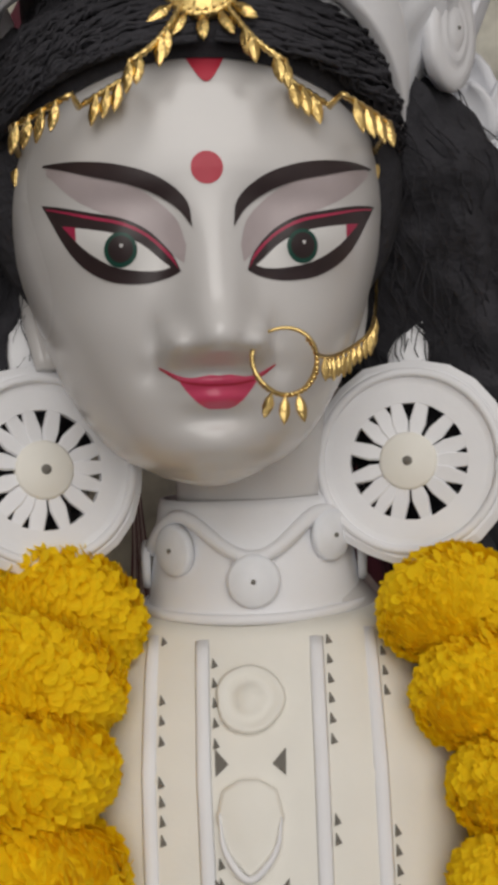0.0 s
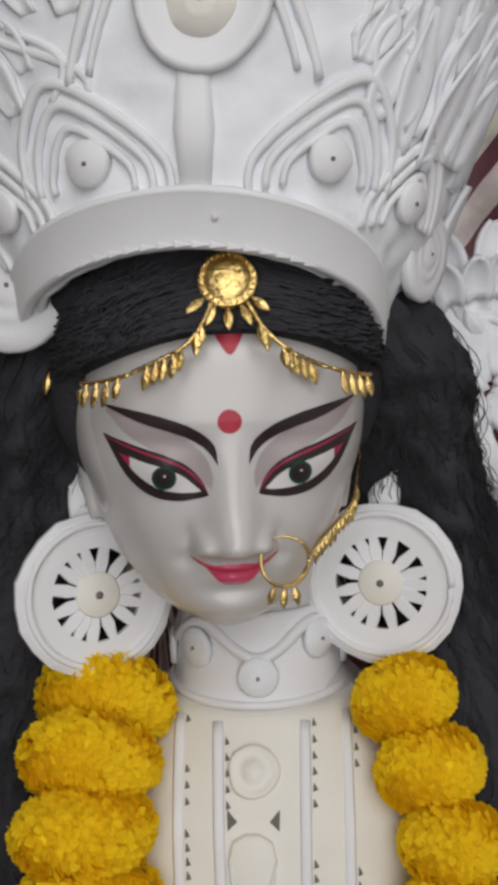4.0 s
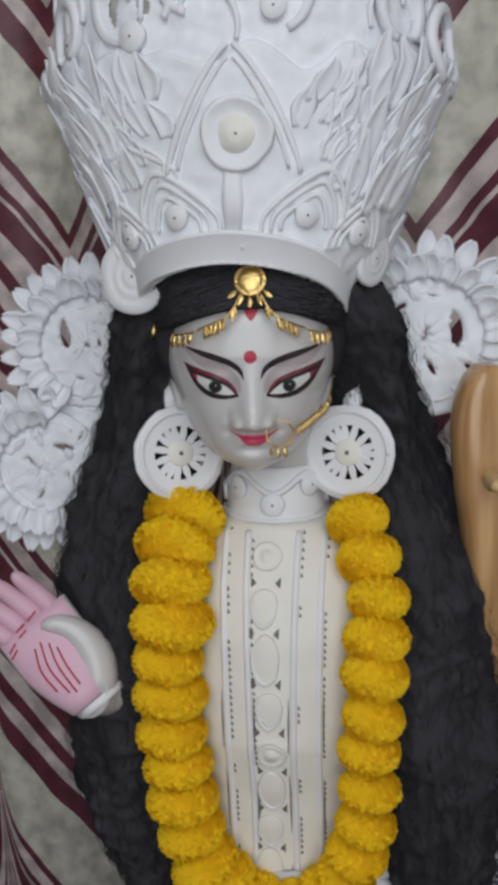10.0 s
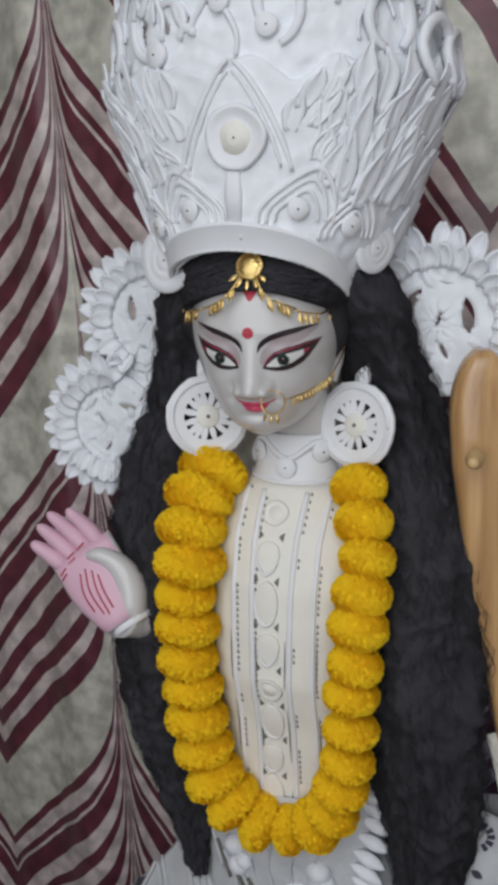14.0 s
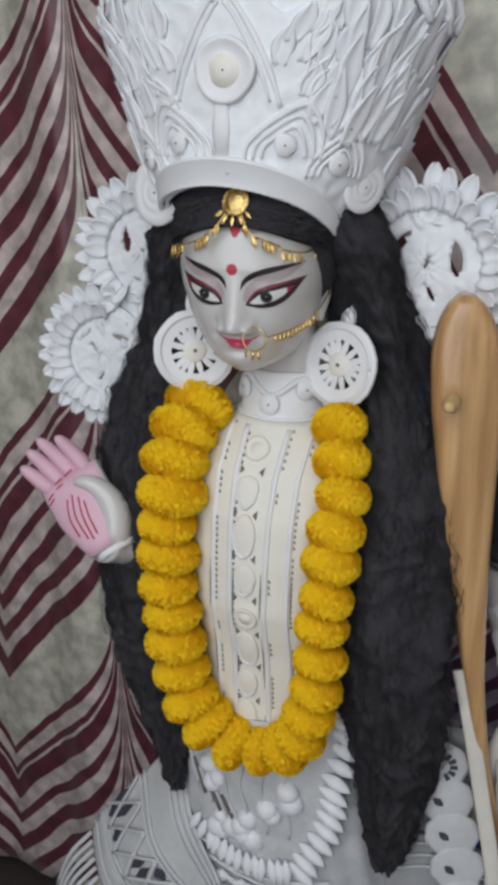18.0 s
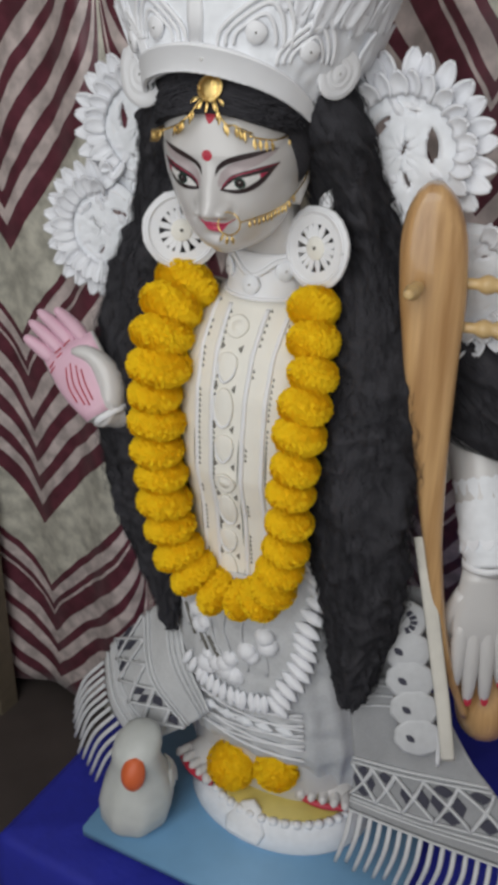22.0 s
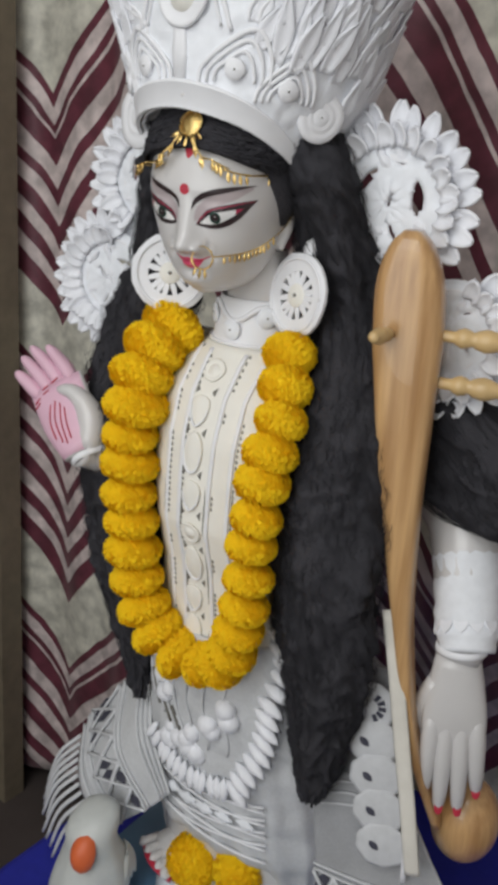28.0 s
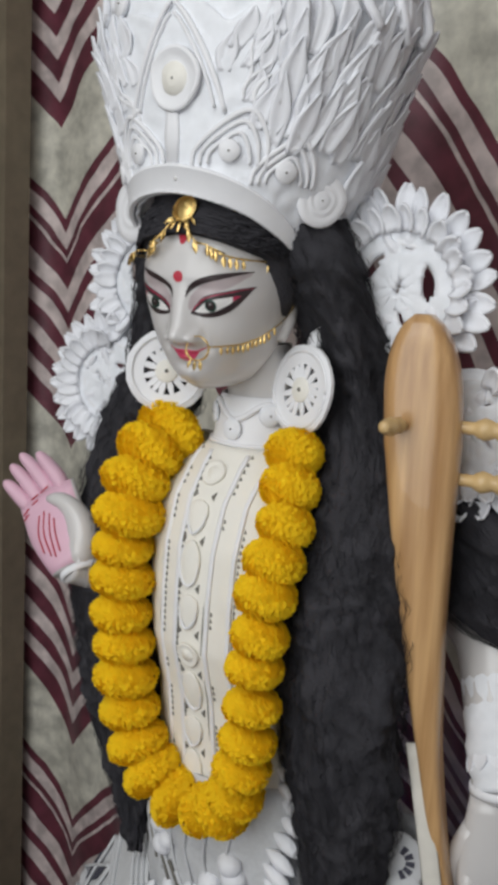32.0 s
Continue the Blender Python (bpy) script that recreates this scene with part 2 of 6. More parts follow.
    nt.links.new(sc.outputs[0], mix.inputs["Scale"])
    nt.links.new(mix.outputs[0], b.inputs["Base Color"])
    b.inputs["Roughness"].default_value = 0.40
    b.inputs["Sheen Weight"].default_value = 0.15
    return m


CURTAIN = curtain_material()


# ---- mesh helpers ----
def finish(bm, name, mats, parent=None, label="", smooth=True):
    me = bpy.data.meshes.new(name)
    bm.normal_update()
    bm.to_mesh(me)
    bm.free()
    for m in mats if isinstance(mats, (list, tuple)) else [mats]:
        me.materials.append(m)
    if smooth:
        me.polygons.foreach_set("use_smooth", [True] * len(me.polygons))
    ob = new(name, me)
    if parent:
        ob.parent = parent
    if label:
        tagged(ob, label)
    return ob


def thicken(bm, thickness):
    """Gives a sheet its thickness: a second face behind it, and a rim."""
    bm.normal_update()
    faces = bm.faces[:]
    rims = [(lp.vert, lp.link_loop_next.vert) for e in bm.edges if len(e.link_loops) == 1 for lp in e.link_loops]
    behind = {v: bm.verts.new(v.co - v.normal * thickness) for v in bm.verts[:] if v.link_faces}
    for f in faces:
        bm.faces.new([behind[v] for v in reversed(f.verts)]).material_index = f.material_index
    for a, b in rims:
        bm.faces.new((b, a, behind[a], behind[b]))


def part(name, bm, mat, parent, label="", smooth=True):
    return finish(bm, name, mat, parent, label, smooth)


def thing(name, label, category, group="", kind="", at=(0, 0, 0)):
    ob = new(name)
    ob.empty_display_size = 0.05
    ob.location = at
    return tagged(ob, label, category, group, kind)


def lerp(table, z):
    return float(np.interp(z, [a for a, _ in table], [b for _, b in table]))


def spline(points, n):
    """Catmull-Rom through points, n samples."""
    p = [Vector(q) for q in points]
    p = [p[0] * 2 - p[1]] + p + [p[-1] * 2 - p[-2]]
    out = []
    k = len(p) - 3
    for i in range(n):
        u = i / (n - 1) * k
        j = min(int(u), k - 1)
        t = u - j
        a, b, c, d = p[j:j + 4]
        out.append(0.5 * (2 * b + (c - a) * t + (2 * a - 5 * b + 4 * c - d) * t * t + (3 * b - a - 3 * c + d) * t ** 3))
    return out


def tube(bm, pts, radius, n=8, flat=1.0, side=None, mat=0, cap=True):
    """A tube along pts; radius a number or a list; flat squeezes it across the direction side."""
    pts = [Vector(p) for p in pts]
    r = radius if isinstance(radius, (list, tuple)) else [radius] * len(pts)
    up = Vector(side) if side else Vector((0.3, 0.2, 1)).normalized()
    rings = []
    for i, p in enumerate(pts):
        t = (pts[min(i + 1, len(pts) - 1)] - pts[max(i - 1, 0)]).normalized()
        a = t.cross(up)
        if a.length < 1e-4:
            a = t.cross(Vector((1, 0, 0)))
        a.normalize()
        c = a.cross(t).normalized()
        rings.append([bm.verts.new(p + r[i] * (a * math.cos(2 * math.pi * k / n) + c * (flat * math.sin(2 * math.pi * k / n)))) for k in range(n)])
    for u, v in zip(rings, rings[1:]):
        for k in range(n):
            bm.faces.new((u[k], u[(k + 1) % n], v[(k + 1) % n], v[k])).material_index = mat
    if cap:
        for ring, flip in ((rings[0], False), (rings[-1], True)):
            bm.faces.new(ring if flip else ring[::-1]).material_index = mat
    return rings


def lathe(bm, profile, n=24, m=None, mat=0, wobble=0.0):
    """Turns a profile of (radius, height) round z, then places it by m."""
    m = m or Matrix()
    rings = []
    for r, z in profile:
        if r < 1e-6:
            rings.append([bm.verts.new(m @ Vector((0, 0, z)))])
        else:
            rings.append([bm.verts.new(m @ Vector((r * (1 + wobble * math.sin(3 * a + 1) + wobble * random.uniform(-.5, .5)) * math.cos(a), r * math.sin(a), z)))
                          for a in (2 * math.pi * k / n for k in range(n))])
    for u, v in zip(rings, rings[1:]):
        for k in range(n):
            q = [u[k % len(u)], u[(k + 1) % len(u)], v[(k + 1) % len(v)], v[k % len(v)]]
            q = list(dict.fromkeys(q))
            if len(q) > 2:
                bm.faces.new(q).material_index = mat


def slab(bm, outline, depth, m=None, mat=0, crown=0.0):
    """A flat piece from an outline of (x, y), with thickness and a slightly domed face."""
    m = m or Matrix()
    n = len(outline)
    cx, cy = sum(p[0] for p in outline) / n, sum(p[1] for p in outline) / n
    back = [bm.verts.new(m @ Vector((x, y, 0))) for x, y in outline]
    mid = [bm.verts.new(m @ Vector((x, y, depth * 0.7))) for x, y in outline]
    top = [bm.verts.new(m @ Vector((cx + (x - cx) * 0.86, cy + (y - cy) * 0.86, depth))) for x, y in outline]
    c = bm.verts.new(m @ Vector((cx, cy, depth + crown)))
    for k in range(n):
        j = (k + 1) % n
        for a, b in ((back, mid), (mid, top)):
            bm.faces.new((a[k], a[j], b[j], b[k])).material_index = mat
        bm.faces.new((top[k], top[j], c)).material_index = mat
    bm.faces.new(back[::-1]).material_index = mat


def box(bm, size, m=None, mat=0, bevel=0.0):
    r = bmesh.ops.create_cube(bm, size=1, matrix=(m or Matrix()) @ Matrix.Diagonal((*size, 1)))
    if bevel:
        es = list({e for v in r["verts"] for e in v.link_edges})
        bmesh.ops.bevel(bm, geom=es, offset=bevel, segments=2, affect="EDGES", clamp_overlap=True)


def frame_at(place, normal, up=(0, 0, 1)):
    """A pose whose z points along normal and whose y is near up."""
    z = Vector(normal).normalized()
    x = Vector(up).cross(z)
    if x.length < 1e-4:
        x = Vector((1, 0, 0))
    x.normalize()
    y = z.cross(x)
    m = Matrix((x, y, z)).transposed().to_4x4()
    m.translation = place
    return m


def leaf_outline(length, width, n=10, tip=1.0):
    pts = []
    for i in range(n):
        t = i / (n - 1)
        pts.append((width / 2 * math.sin(math.pi * t ** tip) ** 0.8, length * t))
    return pts + [(-x, y) for x, y in pts[::-1][1:-1]]


def circle(r, n=24, wob=0.0):
    return [(r * (1 + random.uniform(-wob, wob)) * math.cos(2 * math.pi * k / n), r * (1 + random.uniform(-wob, wob)) * math.sin(2 * math.pi * k / n)) for k in range(n)]


def wall_box(name, lo, hi, mat, label):
    bm = bmesh.new()
    lo, hi = Vector(lo), Vector(hi)
    box(bm, hi - lo, Matrix.Translation((lo + hi) / 2))
    return tagged(finish(bm, name, mat, smooth=False), label, "structure", kind="structure")


# ---- room ----
wall_box("floor", (-1.3, -2.2, -0.1), (1.6, 1.25, 0.0), FLOOR, "dark bare floor under the blue table")
wall_box("ceiling", (-1.3, -2.2, 3.2), (1.6, 1.25, 3.3), CEIL, "plain pale ceiling")
wall_box("wall_back", (-1.3, 1.15, 0.0), (1.6, 1.25, 3.2), PLAINWALL, "plain wall hidden behind the chevron curtain")
wall_box("wall_front", (-1.3, -2.3, 0.0), (1.6, -2.2, 3.2), PLAINWALL, "plain wall facing the altar")
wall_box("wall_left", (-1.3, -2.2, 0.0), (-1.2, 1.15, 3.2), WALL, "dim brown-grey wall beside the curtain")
wall_box("wall_right", (1.6, -2.2, 0.0), (1.7, 1.25, 3.2), PLAINWALL, "plain wall")

wall_box("post", (-1.2, 0.86, 0.0), (-1.040, 0.925, 3.2), POSTWOOD, "brown wooden post beside the curtain")

# hanging curtain with soft pleats
bm = bmesh.new()
NX, NZ = 180, 60
grid = []
for j in range(NZ + 1):
    z = 0.06 + 3.0 * j / NZ
    row = []
    for i in range(NX + 1):
        x = -1.130 + 2.68 * i / NX
        fwd = min(max((x + 0.60) / 0.70, 0), 1) * min(max((z - 0.70) / 0.50, 0), 1)
        y = 0.968 - 0.195 * fwd * fwd * (3 - 2 * fwd) + 0.018 * math.sin(x * 12.5 + 0.8 * math.sin(z * 1.3)) + 0.010 * math.sin(x * 31 + z * 0.9) + 0.006 * math.sin(x * 5 + z * 3)
        y += 0.020 * math.exp(-((x + 0.605 + 0.055 * (z - 0.7)) / 0.022) ** 2)
        row.append(bm.verts.new((x, y, z)))
    grid.append(row)
for a, b in zip(grid, grid[1:]):
    for i in range(NX):
        bm.faces.new((a[i], a[i + 1], b[i + 1], b[i]))
thicken(bm, 0.003)
tagged(finish(bm, "curtain", CURTAIN), "maroon and cream chevron satin curtain hanging behind the statue", "curtain", kind="structure")

# ---- table and stool ----
table = thing("altar_table", "low altar table under a royal blue cloth", "table")
bm = bmesh.new()
box(bm, (1.02, 0.75, 0.03), Matrix.Translation((0.15, 0.585, 0.583)), bevel=0.006)
part("tabletop", bm, WALL, table)
for x in (-0.30, 0.60):
    for y in (0.26, 0.90):
        bm = bmesh.new()
        box(bm, (0.05, 0.05, 0.568), Matrix.Translation((x, y, 0.284)), bevel=0.004)
        part("leg", bm, WALL, table)
cloth = bmesh.new()
ring = []
for k in range(160):
    u = k / 160 * 4
    s, f = int(u), u % 1
    x0, x1, y0, y1 = -0.365, 0.665, 0.205, 0.965
    ring.append([(x0 + (x1 - x0) * f, y0), (x1, y0 + (y1 - y0) * f), (x1 - (x1 - x0) * f, y1), (x0, y1 - (y1 - y0) * f)][s])
c = Vector((0.15, 0.585))
rows = []
for j, (k, z) in enumerate([(0.0, 0.602), (0.5, 0.602), (0.97, 0.6015), (1.0, 0.597), (1.012, 0.585), (1.02, 0.50), (1.03, 0.38), (1.035, 0.25), (1.04, 0.1)]):
    row = []
    for i, (x, y) in enumerate(ring):
        p = c + (Vector((x, y)) - c) * k
        w = max(0, j - 4) * 0.006 * math.sin(i * 0.75)
        d = (p - c).normalized() if k else Vector((0, 0))
        row.append(cloth.verts.new((p.x + d.x * w, p.y + d.y * w, z + (0.0012 * math.sin(x * 40 + y * 23) if 0 < j < 3 else 0))))
        if k == 0:
            break
    rows.append(row)
for i in range(160):
    cloth.faces.new((rows[0][0], rows[1][i], rows[1][(i + 1) % 160]))
for a, b in zip(rows[1:], rows[2:]):
    for i in range(160):
        cloth.faces.new((a[i], b[i], b[(i + 1) % 160], a[(i + 1) % 160]))
tagged(finish(cloth, "tablecloth", BLUECLOTH), "royal blue cloth draped over the altar table", "tablecloth")

stool = thing("stool", "low wooden stool painted sky blue, on the blue cloth", "stool", at=(0.02, 0.46, 0.603))
bm = bmesh.new()
box(bm, (0.50, 0.40, 0.022), Matrix.Translation((0, 0, 0.043)), bevel=0.004)
part("seat", bm, BLUEPAINT, stool)
for x in (-0.19, 0.19):
    for y in (-0.15, 0.15):
        bm = bmesh.new()
        box(bm, (0.05, 0.045, 0.032), Matrix.Translation((x, y, 0.016)), bevel=0.003)
        part("leg", bm, BLUEPAINT, stool)
stool.rotation_euler = (0, 0, radians(2.5))
STOOL_TOP = 0.657

# ---- the statue ----
PSI = radians(9)
HEAD = Matrix.Translation((-0.0160, 0.3660, 1.730)) @ Matrix.Rotation(PSI, 4, "Z")
ZW = [(-.112, .004), (-.109, .022), (-.104, .033), (-.092, .046), (-.073, .058), (-.049, .068), (-.02, .077), (0, .079), (.03, .077), (.06, .068), (.085, .045), (.10, .01)]
ZF = [(-.112, .034), (-.109, .046), (-.104, .053), (-.092, .060), (-.083, .0635), (-.068, .069), (-.045, .076), (-.02, .0815), (0, .086), (.03, .083), (.06, .070), (.085, .045), (.10, .01)]


def smooth_table(t, z):
    return (lerp(t, z - 0.006) + 2 * lerp(t, z) + lerp(t, z + 0.006)) / 4


def bump2(x, z, cx, cz, sx, sz):
    return math.exp(-((x - cx) / sx) ** 2 - ((z - cz) / sz) ** 2)


def face_depth(x, z):
    """How far the front of the face stands before the head's axis."""
    w, f = smooth_table(ZW, z), smooth_table(ZF, z)
    q = min(abs(x) / w, 1.0)
    d = f * math.sqrt(max(1 - q ** 2.4, 0))
    ax = abs(x)
    t = min(max((-0.004 - z) / 0.055, 0), 1)
    fall = 1.0 if z > -0.0615 else math.exp(-((z + 0.0615) / 0.0050) ** 2)
    d += 0.0175 * t ** 1.15 * fall * math.exp(-(abs(x) / (0.0108 + 0.0018 * t)) ** 2.5) + 0.0062 * fall * bump2(x, z, 0, -0.0580, 0.0118, 0.0090)
    d += 0.0112 * fall * bump2(ax, z, 0.0152, -0.0605, 0.0050, 0.0062) - 0.0044 * bump2(ax, z, 0.0218, -0.0585, 0.0028, 0.0075)
    d -= 0.0030 * bump2(ax, z, 0.018, -0.024, 0.010, 0.012)
    d += 0.0032 * bump2(ax, z, 0.037, -0.024, 0.018, 0.010)
    d -= 0.0022 * bump2(ax, z, 0.030, -0.010, 0.018, 0.005)
    d += 0.0042 * bump2(x, z, 0, -0.0725, 0.012, 0.0028) + 0.0050 * bump2(x, z, 0, -0.0785, 0.0100, 0.0034)
    d -= 0.0024 * bump2(ax, z, 0.0235, -0.069, 0.005, 0.005) + 0.0022 * bump2(x, z, 0, -0.0865, 0.012, 0.0035)
    d += 0.0045 * bump2(x, z, 0, -0.096, 0.014, 0.008)
    d += 0.0020 * bump2(ax, z, 0.040, -0.055, 0.016, 0.016)
    return d


st = bmesh.new()
SLOTS = [SKIN, LID, PINK, BLACK, EYEWHITE, GREEN, RED, LIP, PALM]


def head_point(x, z, off=0.0):
    return HEAD @ Vector((x, -face_depth(x, z) - off, z))


rows = []
NF, NB, NR = 110, 24, 120
for j in range(NR + 1):
    z = -0.112 + 0.207 * (j / NR)
    w, f = smooth_table(ZW, z), smooth_table(ZF, z)
    row = []
    for i in range(NF + 1):
        a = -math.pi / 2 + math.pi * i / NF
        x = w * math.sin(a)
        row.append(st.verts.new(HEAD @ Vector((x, -face_depth(x, z), z))))
    for i in range(1, NB):
        a = math.pi / 2 + math.pi * i / NB
        row.append(st.verts.new(HEAD @ Vector((w * math.sin(a), -math.cos(a) * max(0.095 - 1.2 * max(-0.03 - z, 0), 0.02), z))))
    rows.append(row)
for a, b in zip(rows, rows[1:]):
    n = len(a)
    for i in range(n):
        st.faces.new((a[i], a[(i + 1) % n], b[(i + 1) % n], b[i]))
st.faces.new(rows[0][::-1])
st.faces.new(rows[-1])


def wide(sgn, x):
    """The right eye and brow are painted a little longer than the left."""
    return sgn * x * (1 + (0.075 if sgn > 0 else -0.02) * max(0, (x - 0.03) / 0.03))


def painted(top, bottom, slot, layer, mirror=True, nx=26, nz=6, shift=0.0):
    """A painted patch on the face between two curves of (x, z) with the same ends in x."""
    tops, bots = spline([(*p, 0) for p in top], 60), spline([(*p, 0) for p in bottom], 60)
    for sgn in ((1, -1) if mirror else (1,)):
        g = []
        for i in range(nx + 1):
            u = i / nx
            t, b = tops[round(u * 59)], bots[round(u * 59)]
            g.append([st.verts.new(head_point(wide(sgn, b.x + (t.x - b.x) * k / nz) + shift, b.y + (t.y - b.y) * k / nz, 0.00022 * layer)) for k in range(nz + 1)])
        for p, q in zip(g, g[1:]):
            for k in range(nz):
                v = (p[k], q[k], q[k + 1], p[k + 1]) if sgn > 0 else (p[k], p[k + 1], q[k + 1], q[k])
                st.faces.new(v).material_index = slot


def painted_disc(cx, cz, r, slot, layer, squash=1.0, n=28):
    c = st.verts.new(head_point(cx, cz, 0.00022 * layer))
    inner = [st.verts.new(head_point(cx + r * 0.5 * math.cos(2 * math.pi * k / n), cz + r * 0.5 * squash * math.sin(2 * math.pi * k / n), 0.00022 * layer)) for k in range(n)]
    rim = [st.verts.new(head_point(cx + r * math.cos(2 * math.pi * k / n), cz + r * squash * math.sin(2 * math.pi * k / n), 0.00022 * layer)) for k in range(n)]
    for k in range(n):
        j = (k + 1) % n
        st.faces.new((c, inner[k], inner[j])).material_index = slot
        st.faces.new((inner[k], rim[k], rim[j], inner[j])).material_index = slot


# eyelid tint, brow, eye outline, lash line, white, iris
painted([(.0095, -.026), (.013, -.016), (.024, -.0065), (.040, .0005), (.0590, .0070)], [(.0105, -.032), (.0135, -.029), (.021, -.0215), (.036, -.0138), (.049, -.0060), (.0590, .0045)], 1, 1)
painted([(.0072, -.0200), (.0090, -.0105), (.0177, -.0030), (.0300, .0020), (.0440, .0055), (.0605, .0085)], [(.0072, -.0202), (.0118, -.0135), (.0190, -.0083), (.0290, -.0042), (.0430, .0002), (.0605, .0078)], 3, 3, nz=5)
painted([(.0118, -.0345), (.0146, -.0280), (.0215, -.0205), (.0310, -.0155), (.0430, -.0118), (.0615, -.0056)], [(.0118, -.0347), (.0165, -.0364), (.0265, -.0378), (.0390, -.0352), (.0505, -.0258), (.0615, -.0060)], 3, 2, nz=8)
painted([(.0124, -.0338), (.0150, -.0282), (.0218, -.0217), (.0310, -.0170), (.0430, -.0132), (.0600, -.0072)], [(.0124, -.0340), (.0154, -.0294), (.0220, -.0228), (.0311, -.0181), (.0429, -.0143), (.0600, -.0077)], 2, 3, nz=3)
painted([(.0128, -.0340), (.0164, -.0306), (.0228, -.0246), (.0316, -.0200), (.0420, -.0166), (.0545, -.0125)], [(.0128, -.0343), (.0175, -.0345), (.0262, -.0344), (.0375, -.0318), (.0470, -.0245), (.0545, -.0130)], 3, 3, nz=5)
painted([(.0152, -.0327), (.0180, -.0302), (.0240, -.0251), (.0320, -.0214), (.0420, -.0184), (.0535, -.0150)], [(.0152, -.0329), (.0190, -.0336), (.0262, -.0334), (.0360, -.0310), (.0455, -.0245), (.0535, -.0152)], 4, 4, nz=7)
painted([(.0485, -.0164), (.0508, -.0157), (.0535, -.0150)], [(.0485, -.0212), (.0510, -.0184), (.0535, -.0152)], 2, 5, nz=4, nx=8)
for sg in (1, -1):
    cx = sg * 0.0322
    painted_disc(cx, -0.0262, 0.0058, 5, 5, 1.0)
    painted_disc(cx, -0.0260, 0.0044, 3, 6)
    painted_disc(cx + 0.0003, -0.0250, 0.0006, 4, 7)
painted_disc(-0.0014, 0.0, 0.0056, 6, 1)
# lips, a thin dark line between them, vermilion in the parting
painted([(0, -.0708), (.004, -.0705), (.010, -.0712), (.0150, -.0700), (.0205, -.0672)], [(0, -.0742), (.004, -.0740), (.010, -.0733), (.0150, -.0710), (.0205, -.0676)], 7, 1, shift=.001)
painted([(0, -.0742), (.004, -.0740), (.0075, -.0736), (.0110, -.0728), (.0145, -.0716)], [(0, -.0826), (.004, -.0824), (.0075, -.0805), (.0110, -.0770), (.0145, -.0722)], 7, 1, shift=.001)
painted([(0, -.0738), (.006, -.0735), (.0125, -.0722), (.0165, -.0702), (.0215, -.0665)], [(0, -.0746), (.006, -.0743), (.0125, -.0730), (.0165, -.0710), (.0215, -.0674)], 6, 2, nz=2, shift=.001)
painted([(-.008, .046), (0, .046), (.008, .046)], [(-.008, .042), (0, .0305), (.008, .042)], 6, 2, mirror=False)

# ears
for sg in (1, -1):
    for k in range(2):
        pts = spline([HEAD @ Vector((sg * (0.066 - 0.004 * k), 0.010, -0.006)), HEAD @ Vector((sg * (0.071 - 0.005 * k), 0.016, -0.014)), HEAD @ Vector((sg * (0.072 - 0.005 * k), 0.016, -0.034)), HEAD @ Vector((sg * (0.069 - 0.003 * k), 0.006, -0.060))], 16)
        tube(st, pts, [0.003 + (0.0075 if k else 0.0045) * math.sin(math.pi * (i + 0.5) / 16) for i in range(16)], 10)

# neck and trunk
TRUNK = [  # height, centre y, half width, front reach, back reach
    (1.665, 0.405, 0.036, 0.036, 0.040), (1.62, 0.418, 0.038, 0.037, 0.040), (1.585, 0.425, 0.040, 0.040, 0.042), (1.56, 0.430, 0.052, 0.052, 0.045), (1.535, 0.430, 0.085, 0.072, 0.05),
    (1.50, 0.425, 0.115, 0.090, 0.06), (1.45, 0.42, 0.120, 0.099, 0.06), (1.40, 0.42, 0.116, 0.103, 0.06), (1.34, 0.42, 0.108, 0.104, 0.06), (1.28, 0.42, 0.102, 0.088, 0.06), (1.22, 0.42, 0.104, 0.080, 0.07),
    (1.15, 0.43, 0.118, 0.085, 0.08), (1.08, 0.44, 0.135, 0.090, 0.09), (1.00, 0.46, 0.150, 0.095, 0.09), (0.92, 0.49, 0.155, 0.105, 0.08), (0.84, 0.50, 0.150, 0.105, 0.07), (0.74, 0.50, 0.150, 0.09, 0.07), (0.70, 0.50, 0.150, 0.08, 0.07)]


def trunk_at(z):
    zs = [r[0] for r in TRUNK][::-1]
    return [float(np.interp(z, zs, [r[k] for r in TRUNK][::-1])) for k in range(1, 5)]


def trunk_front(x, z):
    cy, w, f, _ = trunk_at(z)
    return cy - f * math.sqrt(max(1 - min(abs(x - 0.002) / w, 1) ** 2.2, 0))


rows = []
for j in range(70):
    z = 1.665 - (1.665 - 0.70) * j / 69
    cy, w, f, bk = trunk_at(z)
    rows.append([st.verts.new((0.002 + w * math.sin(a), cy - (f if math.cos(a) > 0 else bk) * math.copysign(abs(math.cos(a)) ** 0.95, math.cos(a)), z)) for a in (2 * math.pi * k / 48 for k in range(48))])
for a, b in zip(rows, rows[1:]):
    for k in range(48):
        st.faces.new((a[k], b[k], b[(k + 1) % 48], a[(k + 1) % 48]))
st.faces.new(rows[-1])


